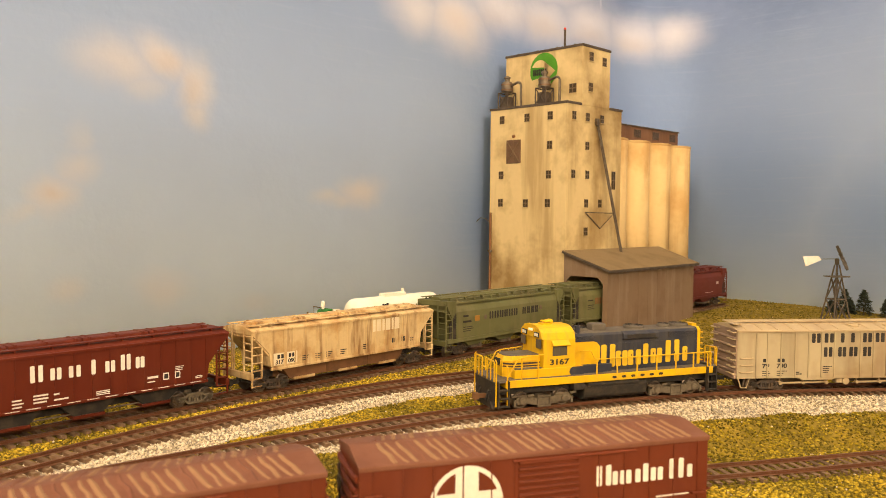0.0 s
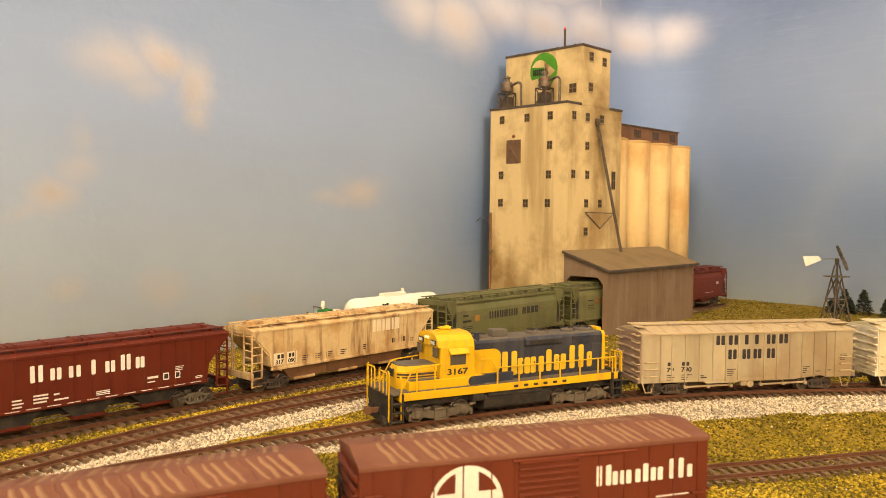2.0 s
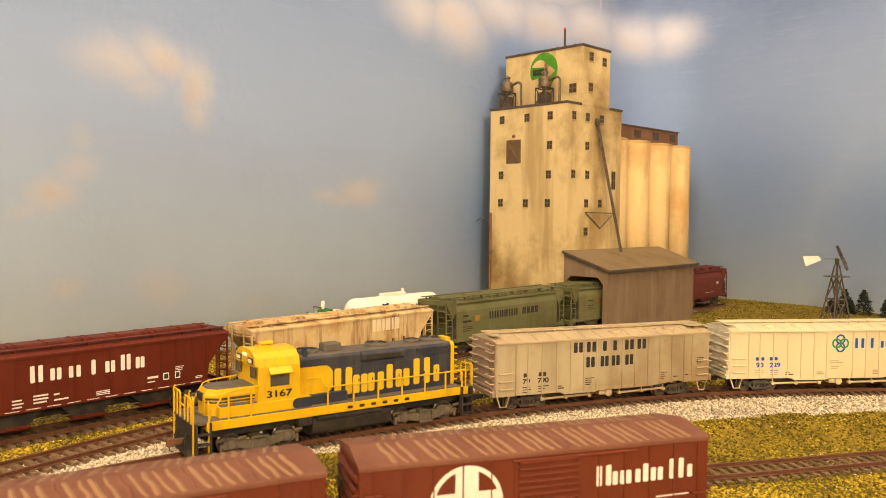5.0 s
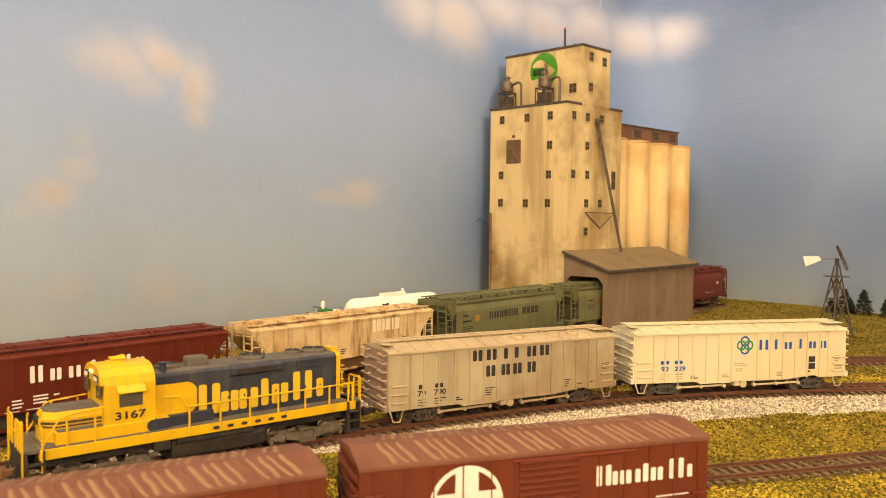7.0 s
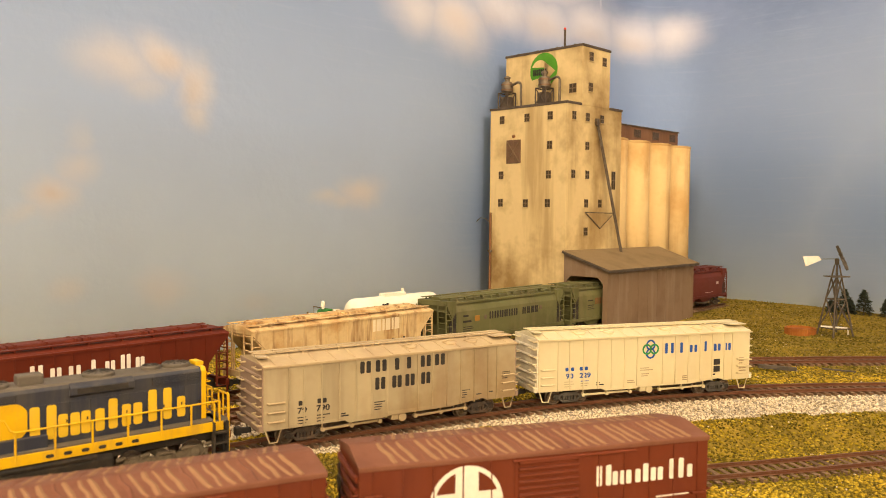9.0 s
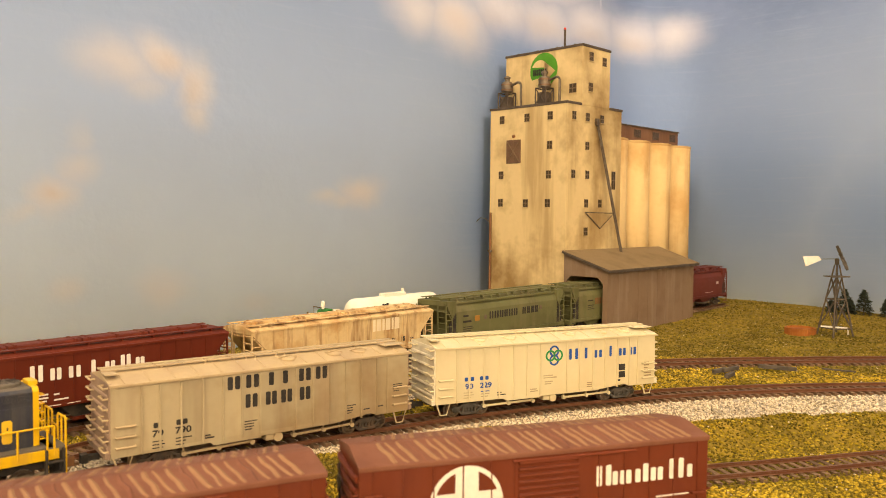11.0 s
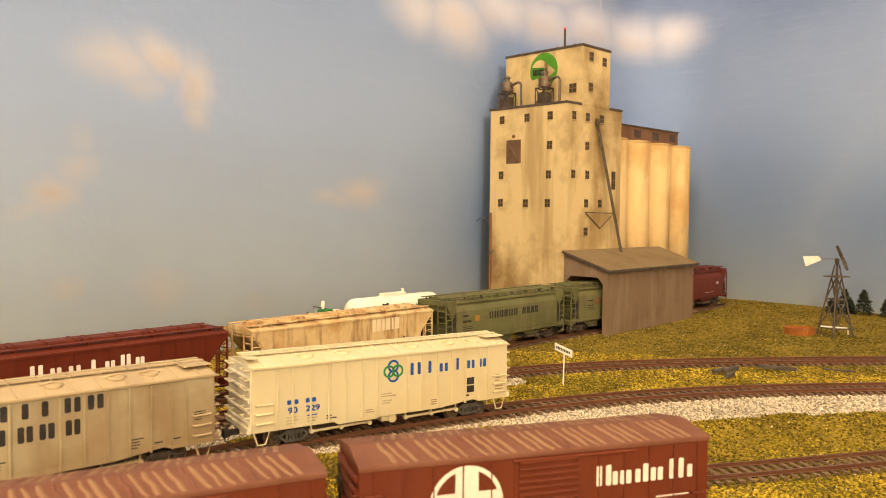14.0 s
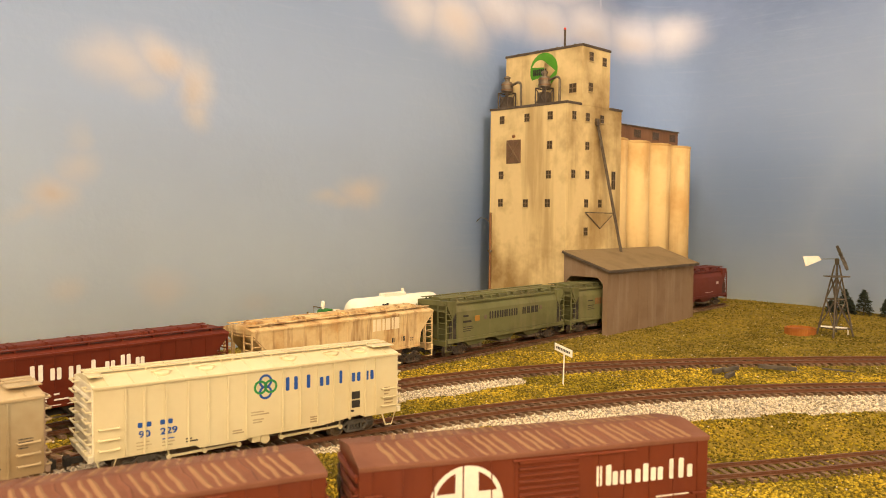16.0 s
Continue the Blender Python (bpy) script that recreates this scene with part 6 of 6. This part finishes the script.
def build_tank():
    root = thing("storage_tank", at(-46, 748, FLOOR_Z, 47.6), "long white horizontal storage tank behind the standing cars", "tank")
    bm = B()
    prof = [(0.5, -57)] + [(13 * math.sin(radians(a)), -57 + 8 - 8 * math.cos(radians(a))) for a in range(15, 91, 15)]
    prof += [(r, -h) for r, h in prof[::-1]]
    lathe(bm, prof, "x", 32, (0, 0, 41.5))
    part("shell", bm, TANKWHITE, root, smooth=True)
    for x in (-34, 34):
        bm = B()
        box(bm, x - 3, x + 3, -9, 9, 0, 32, 0.4)
        part("saddle", bm, TRIM, root)
    bm = B()
    box(bm, -16, 12, -4, 4, 53, 57, 0.5)
    part("valve_box", bm, TANKWHITE, root)
    bm = B()
    tube(bm, [(11, 0, 54.5), (11, 0, 60)], 1.4, 8)
    part("valve", bm, TANKWHITE, root)
    bm = B()
    for k, (x, z) in enumerate(((-27, 46), (-25, 48), (-22, 47.5), (-19.5, 48.2), (-24, 44.6), (-20, 45))):
        y0 = -math.sqrt(max(13.15 ** 2 - (z - 41.5) ** 2, 1))
        box(bm, x - 1.2, x + 1.2, y0 - 0.2, y0 + 0.6, z - 0.8, z + 0.8)
    part("emblem_bar", bm, BLACK_MARK, root)
    pump = thing("pump_stand", at(-105, 685, FLOOR_Z, 47.6), "small green and white pump unit on a grey stand", "pump")
    bm = B()
    for sx in (-1, 1):
        for sy in (-1, 1):
            tube(bm, [(sx * 12, sy * 5, 0), (sx * 12, sy * 5, 46)], 0.8, 6)
    box(bm, -14, 14, -6, 6, 43, 44.4, 0.2)
    tube(bm, [(-14, -6, 44), (-14, -6, 52), (-6, -6, 50)], 0.6, 6)
    part("stand", bm, TIN, pump)
    bm = B()
    prism(bm, [(-2, 44.4), (-1, 47.2), (3, 48.4), (9, 47.6), (14, 46.4), (15, 44.4)], -5.5, 5.5, "y", 0.8)
    part("casing", bm, PAINT_GREEN, pump)
    bm = B()
    lathe(bm, [(1.0, 48), (1.9, 50.5), (1.6, 54.6), (0.5, 55.2)], "z", 10, (0, -1, 0))
    box(bm, 7, 15, -6.2, -5.4, 44.6, 47.6, 0.2)
    part("valve", bm, TANKWHITE, pump)


build_tank()


# ---------------------------------------------------------------- tracks
def offset_run(line, s0, s1, off, step=6.0):
    pts = []
    for s in np.arange(s0, s1 + 0.1, step):
        a, b = line.at(s - 1), line.at(s + 1)
        t = (b - a) / np.hypot(*(b - a))
        p = line.at(s)
        pts.append((p[0] - t[1] * off, p[1] + t[0] * off))
    return pts


RAIL_SECTION = [(-1.1, -2.4), (1.1, -2.4), (1.1, -2.1), (0.3, -1.8), (0.3, -0.9), (0.75, -0.6), (0.75, 0), (-0.75, 0), (-0.75, -0.6), (-0.3, -0.9), (-0.3, -1.8), (-1.1, -2.1)]


def rail_mesh(pts, z):
    bm = B()
    rings = []
    n = len(pts)
    for i, p in enumerate(pts):
        a, b = np.array(pts[max(i - 1, 0)]), np.array(pts[min(i + 1, n - 1)])
        t = (b - a) / np.hypot(*(b - a))
        rings.append([bm.verts.new((p[0] - t[1] * u, p[1] + t[0] * u, z + v)) for u, v in RAIL_SECTION])
    for u, v in zip(rings, rings[1:]):
        for k in range(len(RAIL_SECTION)):
            j = (k + 1) % len(RAIL_SECTION)
            bm.faces.new((u[k], v[k], v[j], u[j]))
    bmesh.ops.recalc_face_normals(bm, faces=bm.faces)
    return bm


def lay_track(line, s0, s1, z, label):
    root = thing("railway_track", at(0, 0), label, "railway track", "tracks", "structure")
    for off in (-9.0, 9.0):
        part("rail", rail_mesh(offset_run(line, s0, s1, off), z), RAIL, root, "rust-brown rail")
    tie = None
    rnd = random.Random(int(s1))
    for s in np.arange(s0 + 3, s1 - 3, 6.9):
        x, y, a = line.chord(s, 2)
        m = at(x, y, z - 2.4, a + rnd.uniform(-1.5, 1.5))
        if tie is None:
            bm = B()
            box(bm, -1.55, 1.55, -15, 15, -2.2, 0, 0.0)
            for sy in (-9.0, 9.0):
                box(bm, -1.0, 1.0, sy - 2.2, sy + 2.2, 0.05, 0.4)
            tie = part("tie", bm, TIE, root)
            tie.matrix_basis = m
        else:
            share(tie, root, m)


lay_track(MAIN, -330, 640, 0, "main track with rust-brown rails on pale ballast")
lay_track(SIDING, -420, 640, 0, "siding track with rust-brown rails beside the main line")
lay_track(SPUR, -520, 368, 0, "weedy spur track leading into the loading shed")
lay_track(SPUR, 370, 556, 6, "raised end of the spur track beyond the shed")
lay_track(NEAR, 20, 470, NEAR_Z, "lower track half buried in straw-coloured grass")
lay_track(FRONT, 0, 480, FRONT_Z, "front track under the boxcars")


# ---------------------------------------------------------------- loose ballast and turf
def scattered(n, r0, r1, seed):
    """Places strewn over the layout, denser towards its front edge."""
    rng = np.random.default_rng(seed)
    r = r0 * (r1 / r0) ** rng.random(n)
    a = rng.uniform(-0.58, 0.58, n)
    return np.c_[r * np.sin(a), r * np.cos(a)], rng


def lumps(name, xy, z, size, flat, mats, rng, label, category):
    """Many small angular lumps in one mesh."""
    base = np.array([(1, 0, 0), (-1, 0, 0), (0, 1, 0), (0, -1, 0), (0, 0, 1), (0, 0, -1)], float)
    tri = np.array([(0, 2, 4), (2, 1, 4), (1, 3, 4), (3, 0, 4), (2, 0, 5), (1, 2, 5), (3, 1, 5), (0, 3, 5)])
    n = len(xy)
    v = base[None] * rng.uniform(0.6, 1.3, (n, 6, 1)) + rng.normal(0, 0.22, (n, 6, 3))
    ang = rng.uniform(0, 2 * np.pi, n)
    c, s = np.cos(ang)[:, None], np.sin(ang)[:, None]
    v = np.stack([v[..., 0] * c - v[..., 1] * s, v[..., 0] * s + v[..., 1] * c, v[..., 2] * flat], -1) * size[:, None, None]
    v += np.c_[xy, z][:, None, :]
    f = tri[None] + (np.arange(n) * 6)[:, None, None]
    me = bpy.data.meshes.new(name)
    me.vertices.add(n * 6)
    me.vertices.foreach_set("co", (v * MM).ravel())
    me.loops.add(n * 24)
    me.loops.foreach_set("vertex_index", f.ravel().astype(np.int32))
    me.polygons.add(n * 8)
    me.polygons.foreach_set("loop_start", np.arange(0, n * 24, 3, dtype=np.int32))
    me.update(calc_edges=True)
    me.materials.append(mats)
    return tagged(new(name, me), label, category, kind="stuff")


def island_material(name, colours, rough=0.9, patch=None, swing=0.5):
    m = bpy.data.materials.new(name)
    m.use_nodes = True
    nt = m.node_tree
    bs = nt.nodes["Principled BSDF"]
    geo = nt.nodes.new("ShaderNodeNewGeometry")
    ramp = nt.nodes.new("ShaderNodeValToRGB")
    el = ramp.color_ramp.elements
    while len(el) < len(colours):
        el.new(0.5)
    for e, (p, c) in zip(el, colours):
        e.position, e.color = p, (*c, 1)
    nt.links.new(geo.outputs["Random Per Island"], ramp.inputs["Fac"])
    no = nt.nodes.new("ShaderNodeTexNoise")
    no.inputs["Scale"].default_value = 22.0
    co = nt.nodes.new("ShaderNodeTexCoord")
    nt.links.new(co.outputs["Object"], no.inputs["Vector"])
    mr = nt.nodes.new("ShaderNodeMapRange")
    mr.inputs["From Min"].default_value, mr.inputs["From Max"].default_value = 0.3, 0.7
    mr.inputs["To Min"].default_value, mr.inputs["To Max"].default_value = 1 - swing, 1 + swing
    nt.links.new(no.outputs["Fac"], mr.inputs["Value"])
    sc = nt.nodes.new("ShaderNodeVectorMath")
    sc.operation = "SCALE"
    nt.links.new(ramp.outputs["Color"], sc.inputs[0])
    nt.links.new(mr.outputs["Result"], sc.inputs["Scale"])
    out = sc.outputs["Vector"]
    if patch:
        # broad patches of another shade
        wide = nt.nodes.new("ShaderNodeTexNoise")
        wide.inputs["Scale"].default_value, wide.inputs["Detail"].default_value = 9.0, 5.0
        nt.links.new(co.outputs["Object"], wide.inputs["Vector"])
        amount = nt.nodes.new("ShaderNodeMapRange")
        amount.inputs["From Min"].default_value, amount.inputs["From Max"].default_value, amount.inputs["To Max"].default_value = 0.47, 0.60, 0.8
        nt.links.new(wide.outputs["Fac"], amount.inputs["Value"])
        blend = nt.nodes.new("ShaderNodeMix")
        blend.data_type, blend.blend_type = "RGBA", "MULTIPLY"
        nt.links.new(amount.outputs["Result"], blend.inputs["Factor"])
        nt.links.new(out, blend.inputs["A"])
        blend.inputs["B"].default_value = (*patch, 1)
        out = blend.outputs["Result"]
    nt.links.new(out, bs.inputs["Base Color"])
    bs.inputs["Roughness"].default_value = rough
    bs.inputs["Specular IOR Level"].default_value = 0.1
    return m


STONE = island_material("ballast_stones", ((0.0, (0.16, 0.12, 0.08)), (0.16, (0.42, 0.33, 0.20)), (0.45, (0.70, 0.575, 0.385)), (1.0, (0.82, 0.70, 0.52))), swing=0.1)
TURF = island_material("turf_crumbs", ((0.0, (0.075, 0.058, 0.009)), (0.35, (0.15, 0.107, 0.014)), (0.8, (0.245, 0.17, 0.022)), (1.0, (0.33, 0.235, 0.04))), patch=(0.66, 0.71, 0.66), swing=0.3)

TURF_GOLD = island_material("golden_turf", ((0.0, (0.14, 0.098, 0.011)), (0.3, (0.42, 0.28, 0.020)), (0.75, (0.56, 0.375, 0.028)), (1.0, (0.66, 0.46, 0.055))), patch=(0.50, 0.55, 0.50), swing=0.3)


def strew():
    xy, rng = scattered(190000, 330, 1250, 3)
    g = gaps_of(xy)
    z = ground_heights(xy, g)
    stone = ballast_mask(xy, g)
    under = np.zeros(len(xy), bool)
    for k, line_z in (("main", 0), ("siding", 0), ("spur", 0), ("near", NEAR_Z), ("front", FRONT_Z)):
        under |= np.abs(g[k]) < 15.5
    # keep clear of buildings
    m = Matrix(ELEV).inverted()
    c, s = math.cos(radians(44.7)), math.sin(radians(44.7))
    u, v = (xy[:, 0] - 139) * c + (xy[:, 1] - 898) * s, -(xy[:, 0] - 139) * s + (xy[:, 1] - 898) * c
    inside = (u > -8) & (v > -8) & (u < 300)
    d = np.hypot(xy[:, 0], xy[:, 1])
    keep_s = stone & (rng.random(len(xy)) < 0.95)
    size = rng.uniform(0.55, 1.05, len(xy))
    zz = np.where(under, z - 0.3, z + 0.15 + rng.uniform(0, 0.5, len(xy)))
    lumps("ballast", xy[keep_s], zz[keep_s], size[keep_s], 0.8, STONE, rng, "pale crushed-stone ballast beside the rails", "ballast")
    low_track = np.abs(g["near"]) < 15.5
    keep_t = ~stone & ~inside & (~under | low_track | (rng.random(len(xy)) < 0.45))
    size = rng.uniform(0.5, 1.0, len(xy)) * (0.75 + d / 1500) * np.where(under & ~low_track, 0.7, 1.0)
    lumps("turf", xy[keep_t], (z + np.where(low_track, 1.2, np.where(under, 0.0, 0.2)))[keep_t], size[keep_t], 0.75, TURF, rng, "crumbly olive and straw-coloured model turf", "grass")
    tuft, rng2 = scattered(70000, 330, 760, 8)
    g2 = gaps_of(tuft)
    ok = ~ballast_mask(tuft, g2)
    for d2 in g2.values():
        ok &= np.abs(d2) > 15.5
    z2 = ground_heights(tuft, g2)
    lumps("turf", tuft[ok], z2[ok] + 0.3, rng2.uniform(0.7, 1.5, ok.sum()), 0.6, TURF_GOLD, rng2, "clumpy golden model turf along the front", "grass")
    loose = ~stone & ~inside & (rng.random(len(xy)) < 0.012)
    lumps("gravel", xy[loose], z[loose] + 0.9, rng.uniform(0.35, 0.7, loose.sum()), 0.8, STONE, rng, "pale pebbles scattered over the turf", "gravel")


strew()


def train_at(t):
    """How far along the main track the train stands at t seconds (millimetres)."""
    u = t / 10.0
    return 100.0 * (0.127 - 3.8887 * u + 0.0311 * u * u - 0.0191 * u ** 3)


def motions():
    for ob, off, half in MOVERS:
        rows = []
        for i in range(33):
            t = i * 0.5
            s = train_at(t) + off
            x, y, a = MAIN.chord(s - 0.0115 * max(0.0, 80 - s), half)
            rows.append((t, at(x, y, 0, a)))
        walk(ob, rows)
    # wheels roll: rows close enough for less than a quarter turn
    steps = [i * 0.2 / 1.5 for i in range(120)] + [16.0]
    for ob, x, r in TURNING:
        walk(ob, [(t, at(x, 0, r, 0, 0, math.degrees((train_at(t) - train_at(0)) / r))) for t in steps])


motions()
